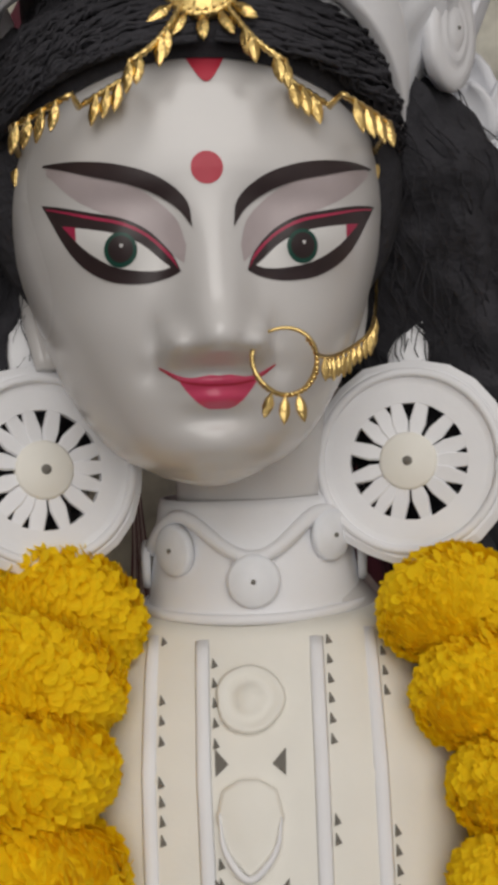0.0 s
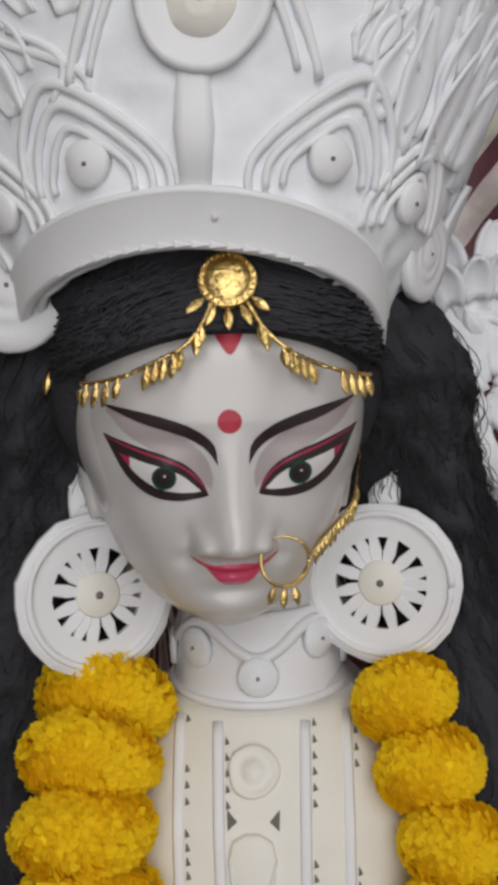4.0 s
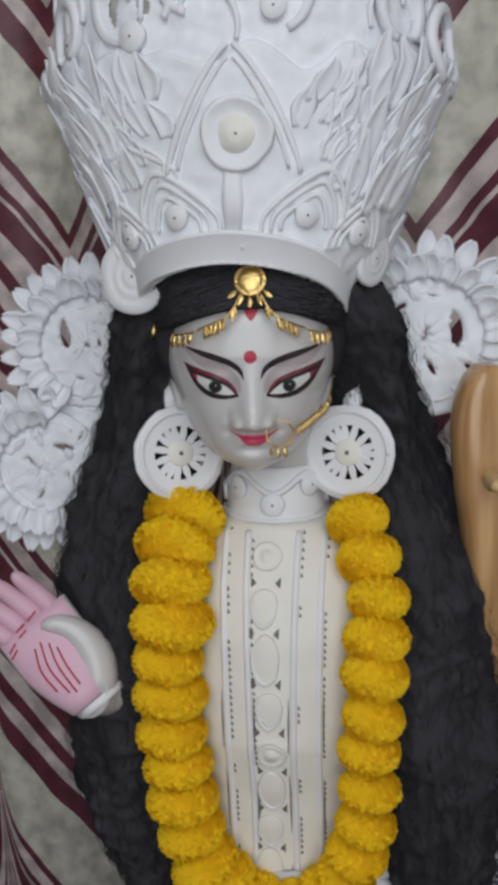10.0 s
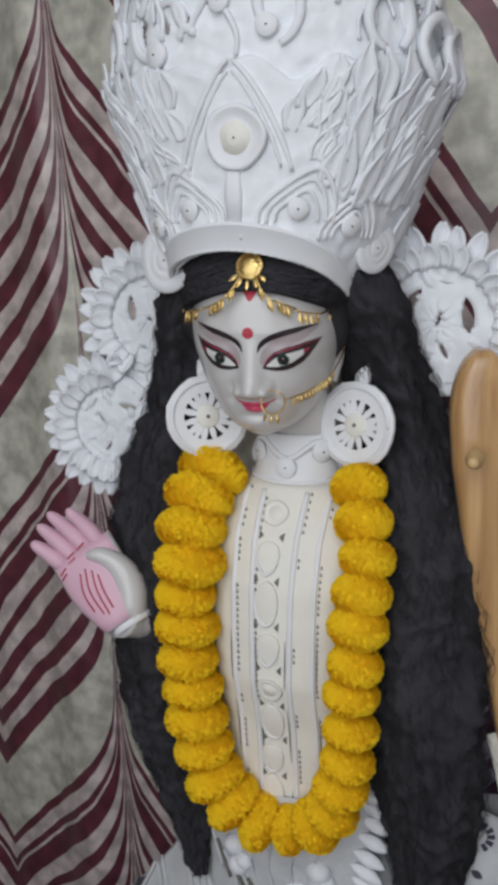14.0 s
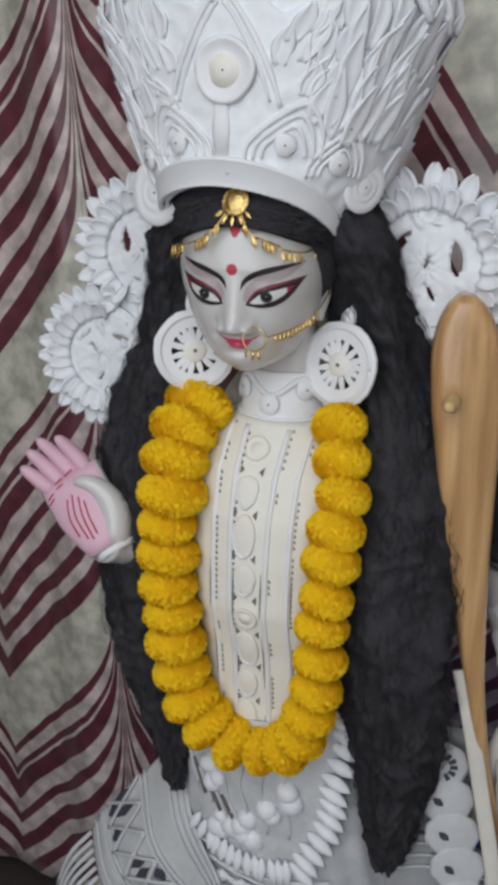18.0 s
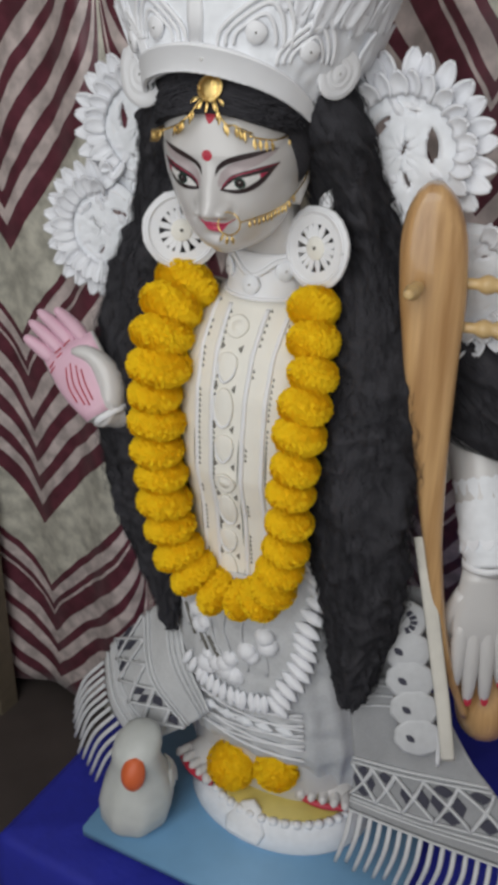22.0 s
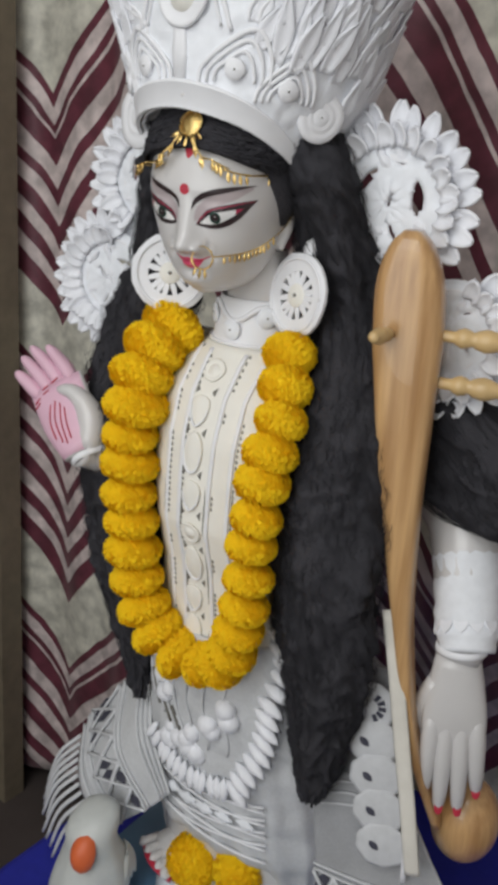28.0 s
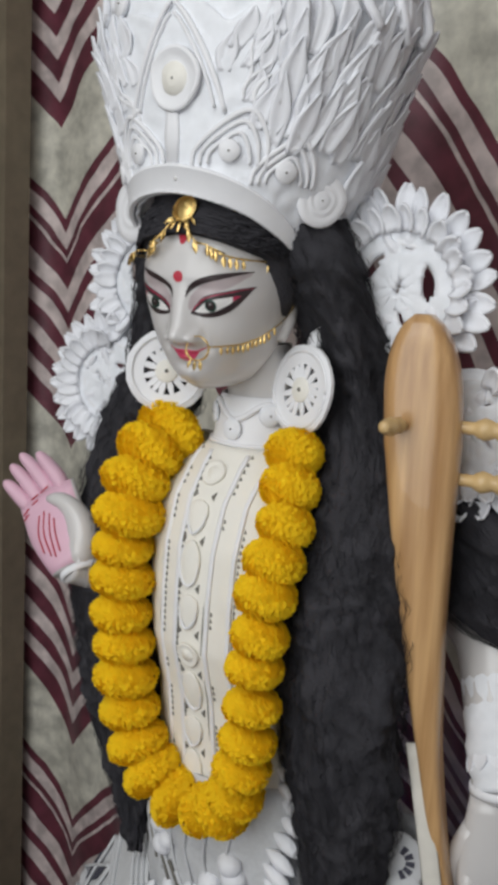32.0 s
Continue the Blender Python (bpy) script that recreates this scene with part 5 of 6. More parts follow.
while z > 1.17:
    bm = bmesh.new()
    x = 0.001 + 0.003 * math.sin(z * 20)
    kind_of = "dsosdoso"[k % 8]
    if kind_of == "d":
        lathe(bm, [(0, 0.0), (0.0140, 0.0), (0.0145, 0.0016), (0.0130, 0.0026), (0.0110, 0.0012), (0.0070, 0.0012), (0.0060, 0.0026), (0, 0.0030)], 22, chest_frame(x, z, 0.001), wobble=0.06)
        name, step, rim = "disc", 0.044, None
    elif kind_of == "s":
        slab(bm, [(0, -0.019), (0.009, -0.010), (0.0135, 0.004), (0.011, 0.014), (0.004, 0.018), (-0.004, 0.018), (-0.011, 0.014), (-0.0135, 0.004), (-0.009, -0.010)], 0.0018, chest_frame(x, z, 0.001), crown=0.003)
        name, step, rim = "shield", 0.048, [(-0.0120, 0.006), (-0.0100, -0.008), (-0.001, -0.0185), (0.0095, -0.009), (0.0125, 0.004)]
    else:
        slab(bm, [(0.0135 * math.cos(a), 0.025 * math.sin(a)) for a in (2 * math.pi * i / 20 for i in range(20))], 0.0022, chest_frame(x, z, 0.001), crown=0.0045)
        name, step, rim = "oval", 0.052, [(-0.0092, 0.0175), (-0.0132, 0.002), (-0.0092, -0.0172), (0.0, -0.0245), (0.0092, -0.0172), (0.0128, 0.0)]
    medallion = part(name, bm, CREAM, dress)
    if rim:
        bm = bmesh.new()
        m = chest_frame(x, z, 0.001)
        tube(bm, [m @ Vector((p.x, p.y, 0.0022)) for p in spline([(*q, 0) for q in rim], 26)], [0.0004 + 0.0012 * math.sin(math.pi * i / 25) for i in range(26)], 8)
        part("raised_rim", bm, FOAM, medallion)
    # dark triangles between the ornaments imitate the shade of cut openings
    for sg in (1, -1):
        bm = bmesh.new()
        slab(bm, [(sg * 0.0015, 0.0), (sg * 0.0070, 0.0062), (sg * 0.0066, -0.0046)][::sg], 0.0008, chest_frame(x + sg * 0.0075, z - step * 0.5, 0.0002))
        part("cut_shade", bm, DARKCUT, dress, smooth=False)
    z -= step
    k += 1

# long petal trim and cloth front below the garland
skirt = thing("skirt", "white layered skirt with pith petals, beads and cut strips", "skirt")
bm = bmesh.new()
rows = []
SK = [(1.19, 0.425, 0.108, 0.090), (1.12, 0.435, 0.125, 0.098), (1.04, 0.455, 0.148, 0.105), (0.96, 0.475, 0.165, 0.112), (0.88, 0.495, 0.170, 0.115), (0.835, 0.500, 0.172, 0.113), (0.822, 0.500, 0.170, 0.108), (0.80, 0.500, 0.166, 0.092), (0.76, 0.502, 0.160, 0.078), (0.722, 0.504, 0.156, 0.070)]
for j in range(52):
    z = 1.19 - 0.468 * j / 51
    zs = [r[0] for r in SK][::-1]
    cy, w, f = (float(np.interp(z, zs, [r[k] for r in SK][::-1])) for k in (1, 2, 3))
    rows.append([bm.verts.new((0.002 + w * math.sin(a) + 0.003 * math.sin(a * 22) * (j / 51) + 0.003 * noise.noise(Vector((a * 5, z * 30, 1))), cy - f * math.cos(a) - 0.003 * math.cos(a * 22 + z * 4) * (j / 51) - 0.004 * noise.noise(Vector((a * 6, z * 38, 5))), z)) for a in [radians(-110 + 220 * k / 90) for k in range(91)]])
for p, q in zip(rows, rows[1:]):
    for i in range(90):
        bm.faces.new((p[i], q[i], q[i + 1], p[i + 1]))
thicken(bm, -0.003)
part("cloth", bm, SKIRTCLOTH, skirt)


def skirt_at(x, z, off=0.0):
    zs = [r[0] for r in SK][::-1]
    cy, w, f = (float(np.interp(z, zs, [r[k] for r in SK][::-1])) for k in (1, 2, 3))
    return Vector((x, cy - f * math.sqrt(max(1 - min(abs(x - 0.002) / w, 0.99) ** 2, 0)) - off, z))


rng = random.Random(21)
for k in range(19):
    t = k / 18
    x, z = 0.100 + 0.004 * math.sin(k) - 0.090 * max(0, t - 0.66) ** 0.9, 1.300 - 0.325 * t
    base = trunk_front(x, z) if z > 1.19 else skirt_at(x, z).y
    bm = bmesh.new()
    slab(bm, leaf_outline(0.044, 0.0170, 8), 0.008, frame_at((x - 0.012, base - 0.006, z), (0.35, -0.9, 0.25)) @ Matrix.Rotation(-1.75 - 0.5 * t, 4, "Z") @ Matrix.Rotation(0.25, 4, "X"), crown=0.006)
    part("petal", bm, SHOLA2, skirt)
for k in range(16):
    x, z = rng.uniform(-0.075, 0.055), rng.uniform(0.99, 1.105)
    bm = bmesh.new()
    bmesh.ops.create_icosphere(bm, subdivisions=2, radius=rng.uniform(0.010, 0.017), matrix=Matrix.Translation(skirt_at(x, z, 0.004)) @ Matrix.Diagonal((1, 0.8, 1, 1)))
    part("bead", bm, SHOLA2, skirt)
for k in range(9):
    z = 0.945 - 0.012 * k
    bm = bmesh.new()
    sg = 1 if k % 2 else -1
    tube(bm, [skirt_at(-0.10 + 0.2 * t, z + sg * 0.022 * (t - 0.5), 0.008) for t in [i / 20 for i in range(21)]], 0.0028, 6, flat=0.6)
    part("strip", bm, FOAM, skirt)
for k in range(6):
    bm = bmesh.new()
    x = -0.080 + 0.031 * k
    slab(bm, [(-0.015, 0), (0, -0.009), (0.015, 0), (0, 0.009)], 0.004, frame_at(skirt_at(x, 0.905, 0.009), (0, -1, 0.1)), crown=0.002)
    part("lozenge", bm, SHOLA, skirt, smooth=False)
for k in range(13):
    t = k / 12
    x, z = 0.046 - 0.125 * t, 0.965 - 0.014 * math.sin(math.pi * t) + 0.022 * t
    bm = bmesh.new()
    slab(bm, leaf_outline(0.034, 0.0135, 8), 0.006, frame_at(skirt_at(x, z + 0.012, 0.004), (-0.3 + 0.6 * (1 - t), -0.9, 0.2)) @ Matrix.Rotation(math.pi + 0.5 * (0.5 - t) + rng.uniform(-0.15, 0.15), 4, "Z"), crown=0.005)
    part("petal", bm, SHOLA2, skirt)
# fine raised lines down the cloth under the garland
for x0 in (-0.030, -0.006, 0.022, 0.050):
    bm = bmesh.new()
    tube(bm, [skirt_at(x0 + 0.004 * math.sin(9 * t), 1.165 - 0.15 * t, 0.005) for t in [i / 14 for i in range(15)]], 0.0016, 6)
    part("seam", bm, SLIP, skirt)
for k in range(7):
    bm = bmesh.new()
    tube(bm, [skirt_at(-0.100 + 0.012 * k + 0.020 * t, 1.095 - 0.008 * k - 0.030 * t * (1 + 0.5 * t), 0.006) for t in [i / 10 for i in range(11)]], 0.0022, 6)
    part("strip", bm, DARKCUT if k % 2 else SLIP, skirt)

# ---- marigolds ----
def marigold_mesh(seed, petals=1150):
    """A full marigold head: a squat ball of small ruffled petals, its axis along z."""
    rng = random.Random(seed)
    bm = bmesh.new()
    bmesh.ops.create_icosphere(bm, subdivisions=2, radius=0.0300, matrix=Matrix.Diagonal((1, 1, 0.62, 1)))
    for f in bm.faces:
        f.material_index = 1
    for k in range(petals):
        u = 1 - 2 * (k + 0.5) / petals
        a = k * 2.39996 + rng.uniform(-0.1, 0.1)
        s = math.sqrt(1 - u * u)
        n = Vector((s * math.cos(a), s * math.sin(a), u))
        swell = 1 + 0.05 * noise.noise(n * 3 + Vector((seed * 7, 0, 0)))
        p = Vector((n.x * 0.0300, n.y * 0.0300, n.z * 0.0185)) * swell
        nn = Vector((n.x, n.y, n.z * 1.4)).normalized()
        y = (Vector((n.x, n.y, 0)) - Vector((0, 0, u)) + Vector((rng.uniform(-1, 1), rng.uniform(-1, 1), rng.uniform(-1, 1))) * 0.7).cross(nn).normalized()
        x = nn.cross(y)
        h, w, up = rng.uniform(0.0040, 0.0058), rng.uniform(0.0018, 0.0028), rng.uniform(0.30, 0.62)
        tip = y * h * (1 - 0.5 * up) + nn * h * up
        b0, b1 = bm.verts.new(p - x * w * 0.6), bm.verts.new(p + x * w * 0.6)
        m0, m1 = bm.verts.new(p - x * w + tip * 0.6 + nn * 0.0004), bm.verts.new(p + x * w + tip * 0.6 + nn * 0.0004)
        t0, t1, t2 = bm.verts.new(p - x * w * 0.7 + tip * 0.95), bm.verts.new(p + x * w * 0.7 + tip * 0.9), bm.verts.new(p + tip * 1.08 + nn * 0.0006)
        bm.faces.new((b0, b1, m1, m0))
        bm.faces.new((m0, m1, t1, t2))
        bm.faces.new((m0, t2, t0))
    me = bpy.data.meshes.new("marigold")
    bm.normal_update()
    bm.to_mesh(me)
    bm.free()
    me.materials.append(MARI)
    me.materials.append(MARIHEART)
    return me


BLOOMS = [marigold_mesh(k) for k in range(5)]
garland = thing("garland", "long garland of full yellow marigolds hung round the neck", "garland")
LINE = spline([(-0.088, 0.385, 1.572), (-0.092, 0.340, 1.536), (-0.090, 0.318, 1.500), (-0.091, 0.309, 1.455), (-0.093, 0.308, 1.412), (-0.092, 0.308, 1.36), (-0.089, 0.309, 1.308), (-0.082, 0.311, 1.256), (-0.066, 0.314, 1.205),
               (-0.036, 0.321, 1.170), (0.006, 0.328, 1.155), (0.050, 0.322, 1.170), (0.082, 0.312, 1.212), (0.094, 0.304, 1.262), (0.098, 0.303, 1.312), (0.101, 0.304, 1.362), (0.105, 0.307, 1.415), (0.106, 0.318, 1.462), (0.103, 0.335, 1.502), (0.092, 0.355, 1.538), (0.079, 0.378, 1.570)], 400)
lengths = [0.0]
for p, q in zip(LINE, LINE[1:]):
    lengths.append(lengths[-1] + (q - p).length)
rng = random.Random(2)
COUNT = 26
for k in range(COUNT):
    s = lengths[-1] * (k + 0.4) / (COUNT - 0.2)
    i = min(int(np.searchsorted(lengths, s)), 398)
    t = (LINE[i + 1] - LINE[i - 1]).normalized()
    ob = new("marigold", BLOOMS[k % 5])
    ob.parent = garland
    side = t.to_track_quat("Z", "Y").to_matrix().to_4x4()
    g = rng.uniform(0.96, 1.04) * (1.20 if k < 4 else 1.10 if k < 13 else 0.95)
    ob.matrix_local = Matrix.Translation(LINE[i] + Vector((rng.uniform(-.002, .002), 0, rng.uniform(-.002, .002)))) @ side @ Matrix.Rotation(rng.uniform(0, 6.28), 4, "Z") @ Matrix.Rotation(rng.uniform(-0.1, 0.1), 4, "X") @ Matrix.Diagonal((g, g, g * (1.0 if k < 20 else 1.2), 1))
bm = bmesh.new()
tube(bm, LINE[::8], 0.002, 6)
part("thread", bm, TWINE, garland)

for x, y, z, turn, s in ((-0.026, 0.400, 0.766, 0.3, 1.26), (0.050, 0.408, 0.790, 1.4, 1.14)):
    ob = new("marigold", BLOOMS[2 if x < 0 else 3])
    ob.matrix_world = Matrix.Translation((x, y, z)) @ Matrix.Rotation(turn, 4, "Z") @ Matrix.Rotation(radians(62), 4, "X") @ Matrix.Diagonal((s, s, s * 1.5, 1))
    tagged(ob, "loose yellow marigold laid between the feet", "flower", "marigolds at the feet")

# ---- head jewel ----
tiara = thing("forehead_chain", "gilt forehead chain with a round medallion and leaf drops", "jewellery")


def brow_pt(x, z, off=0.004):
    w, f = smooth_table(ZW, min(z, 0.07)), smooth_table(ZF, min(z, 0.07))
    g = 1.16 if z > 0.036 - 0.03 * (x / 0.07) ** 2 else 1.02
    q = min(abs(x) / (w * g), 0.995)
    return HEAD @ Vector((x, -f * g * math.sqrt(1 - q ** 2.4) - off, z))


med = frame_at(brow_pt(0.0, 0.064, 0.004), (0.05, -0.93, 0.36))
bm = bmesh.new()
lathe(bm, [(0, -0.001), (0.0140, -0.001), (0.0140, 0.0012), (0.0125, 0.0022), (0.0112, 0.0014), (0.0105, 0.0022), (0.007, 0.0034), (0, 0.0040)], 32, med)
disc = part("medallion", bm, GOLD, tiara)
bm = bmesh.new()
for k in range(26):
    bmesh.ops.create_icosphere(bm, subdivisions=1, radius=0.0008, matrix=med @ Matrix.Translation((0.0120 * math.cos(k * 0.2417), 0.0120 * math.sin(k * 0.2417), 0.0022)))
for k in range(18):
    bmesh.ops.create_icosphere(bm, subdivisions=1, radius=0.0009, matrix=med @ Matrix.Translation((rng.uniform(-.006, .006), rng.uniform(-.006, .006), 0.0031)))
tagged(part("granulation", bm, GOLD, disc), kind="stuff")
bm = bmesh.new()
bmesh.ops.create_icosphere(bm, subdivisions=2, radius=0.0020, matrix=med @ Matrix.Translation((0, 0.0162, 0.002)))
part("bead", bm, SHOLA, tiara, "white bead")


def drop(parent, place, normal, down, size):
    bm = bmesh.new()
    m = frame_at(place, normal, -Vector(down))
    out = [(0.0, 0.0), (0.0007, -0.0015), (0.0022, -0.0045), (0.0024, -0.0075), (0.0014, -0.0105), (0, -0.0125), (-0.0014, -0.0105), (-0.0024, -0.0075), (-0.0022, -0.0045), (-0.0007, -0.0015)]
    slab(bm, [(x * size, y * size) for x, y in out[::-1]], 0.0010, m @ Matrix.Rotation(rng.uniform(-0.3, 0.3), 4, "Y"), crown=0.0008)
    part("leaf_drop", bm, GOLD, parent, smooth=False)


for k in range(5):
    a = radians(-50 + 25 * k)
    drop(tiara, med @ Vector((0.0130 * math.sin(a), -0.0130 * math.cos(a), 0.001)), med.to_3x3() @ Vector((0, 0, 1)), med.to_3x3() @ Vector((math.sin(a), -math.cos(a), 0)), 0.95)
for sg in (1, -1):
    way = [(0.008, 0.054), (0.014, 0.043), (0.022, 0.0345), (0.034, 0.028), (0.048, 0.0225), (0.064, 0.019), (0.080, 0.019), (0.095, 0.024)]
    flat_way = spline([(*p, 0) for p in way], 70)
    pts = []
    for p in flat_way:
        if p.x < 0.070:
            pts.append(brow_pt(sg * p.x, p.y, 0.0035))
        else:
            pts.append(HEAD @ Vector((sg * p.x, -0.036 + (p.x - 0.07) * 1.5, p.y)))
    bm = bmesh.new()
    tube(bm, pts, [0.0009 + 0.00045 * (i % 2) for i in range(70)], 6)
    part("chain", bm, GOLD, tiara)
    for i in range(8, 70, 3):
        if i % 20 < 14 or i > 58:
            d = (pts[min(i + 1, 69)] - pts[i - 1]).normalized()
            down = Vector((0, 0, -1)) + d * 0.25
            drop(tiara, pts[i] + Vector((0, -0.001, 0)), Vector((sg * 0.35 * min(1, i / 40), -1, 0.1)), down, rng.uniform(0.82, 1.0))

# ---- nose ring with its chain to the ear ----
ring_ob = thing("nose_ring", "gilt nose ring with leaf drops and a chain to the ear", "jewellery")
rc = Vector((0.0230, -0.0830, -0.0675))
rad = 0.0118
bm = bmesh.new()
RN = HEAD.to_3x3() @ Vector((0.15, -1, 0.05))
rm = frame_at(HEAD @ rc, RN)
pts = [rm @ Vector((rad * math.cos(t), rad * math.sin(t), 0.002 * math.sin(2 * t))) for t in [radians(115 - 325 * k / 60) for k in range(61)]]
tube(bm, pts, [0.0006 + 0.0003 * min(1, i / 20) for i in range(61)], 6)
part("hoop", bm, GOLD, ring_ob)
bm = bmesh.new()
for k in range(24):
    t = radians(40 - 200 * k / 23)
    bmesh.ops.create_icosphere(bm, subdivisions=1, radius=0.00115, matrix=rm @ Matrix.Translation((rad * math.cos(t), rad * math.sin(t), 0.0005)))
tagged(part("bead_row", bm, GOLD, ring_ob), kind="stuff")
for t, ln in ((-118, 1.0), (-95, 1.05), (-72, 1.05)):
    a = radians(t)
    p = rm @ Vector((rad * math.cos(a), rad * math.sin(a), 0.001))
    drop(ring_ob, p, RN, HEAD.to_3x3() @ Vector((0.012 * (t + 95) - 0.1, 0, -1)), ln * 0.8)
way = [rm @ Vector((rad * 0.98, 0.002, 0)), HEAD @ Vector((0.046, -face_depth(0.046, -0.064) - 0.003, -0.064)), HEAD @ Vector((0.058, -face_depth(0.0575, -0.059) - 0.003, -0.059)), HEAD @ Vector((0.0695, -0.026, -0.050)), HEAD @ Vector((0.079, 0.000, -0.030)), HEAD @ Vector((0.083, 0.012, 0.000))]
pts = spline(way, 60)
bm = bmesh.new()
tube(bm, pts, [0.0006 + 0.0004 * (i % 2) for i in range(60)], 6)
part("chain", bm, GOLD, ring_ob)
for i in range(6, 42, 3):
    drop(ring_ob, pts[i], HEAD.to_3x3() @ Vector((0.5, -0.85, 0)), (0, 0, -1), rng.uniform(0.58, 0.78))

# bangles on the forearms
for name, mat, axis, p, r in (("bangle", FOAM, LOW_Y, (0.3085, 0.4395, 1.250), 0.0275), ("bangle", FOAM, PALM_Y, (-0.164, 0.312, 1.386), 0.0238)):
    ob = thing(name, "thin white foam bangle round the wrist", "bangle", "bangles")
    m = frame_at(p, axis, (0, 1, 0.2))
    bm = bmesh.new()
    lathe(bm, [(r, -0.004), (r + 0.002, -0.003), (r + 0.0022, 0.003), (r + 0.001, 0.004), (r, 0.004)], 30, m)
    part("band", bm, mat, ob)
# ---- lute ----
lute = thing("lute", "varnished wooden lute held upright beside the statue", "lute")
AX = [Vector((0.203, 0.398, 1.708)), Vector((0.213, 0.396, 1.60)), Vector((0.227, 0.396, 1.45)), Vector((0.249, 0.402, 1.28)), Vector((0.279, 0.416, 1.12)), Vector((0.310, 0.450, 1.00))]
FACE = Vector((0.30, -0.95, 0.0)).normalized()
SIDE = Vector((0.95, 0.30, 0.0))
bm = bmesh.new()
line = spline(AX, 60)
rings = []
for i, p in enumerate(line):
    t = i / 59
    w = float(np.interp(t, [0, 0.22, 0.37, 0.45, 0.60, 0.72, 1], [0.0370, 0.0365, 0.0275, 0.0215, 0.0115, 0.0075, 0.0060]))
    d = 0.026 * (1 - 0.35 * t)
    if i < 9:
        k = math.sqrt(1 - (1 - (i + 0.25) / 9.25) ** 2)
        w, d = w * k, d * (0.45 + 0.55 * k)
    ring = []
    for a in (2 * math.pi * k / 28 for k in range(28)):
        c, s = math.cos(a), math.sin(a)
        ring.append(bm.verts.new(p + SIDE * (w * math.copysign(abs(c) ** 0.55, c)) - FACE * (d * math.copysign(abs(s) ** 0.6, s))))
    rings.append(ring)
for a, b in zip(rings, rings[1:]):
    for k in range(28):
        bm.faces.new((a[k], b[k], b[(k + 1) % 28], a[(k + 1) % 28]))
bm.faces.new(rings[0])
bm.faces.new(rings[-1][::-1])
bmesh.ops.recalc_face_normals(bm, faces=bm.faces[:])
part("neck", bm, WOOD, lute)
PEG = [(0.0062, 0), (0.0062, 0.012), (0.0085, 0.015), (0.0110, 0.021), (0.0095, 0.027), (0.0075, 0.031), (0.0105, 0.037), (0.0125, 0.045), (0.0110, 0.053), (0.0080, 0.060), (0.0085, 0.064), (0.0050, 0.068), (0, 0.069)]
for p, n, s in ((Vector((0.206, 0.372, 1.606)), FACE + Vector((-0.22, 0, 0.05)), 0.72), (Vector((0.246, 0.408, 1.606)), SIDE, 1.0), (Vector((0.248, 0.410, 1.556)), SIDE, 1.0)):
    bm = bmesh.new()
    lathe(bm, [(r * s, h * s) for r, h in PEG], 18, frame_at(p, n, (0, 0.2, 1)))
    part("peg", bm, PEGWOOD, lute, "turned wooden tuning peg")
bm = bmesh.new()
bmesh.ops.create_icosphere(bm, subdivisions=4, radius=0.051, matrix=Matrix.Translation((0.331, 0.490, 0.990)) @ Matrix.Diagonal((0.85, 0.85, 1.15, 1)))
part("gourd", bm, WOOD, lute, "rounded wooden body")
bm = bmesh.new()
tube(bm, spline([(0.236, 0.392, 1.290), (0.258, 0.388, 1.208), (0.278, 0.386, 1.124), (0.293, 0.386, 1.06), (0.305, 0.387, 1.00), (0.312, 0.390, 0.96)], 30), 0.0095, 10, flat=0.25, side=(0.3, -0.95, 0))
part("ribbon", bm, STRAPM, lute, "cream ribbon")

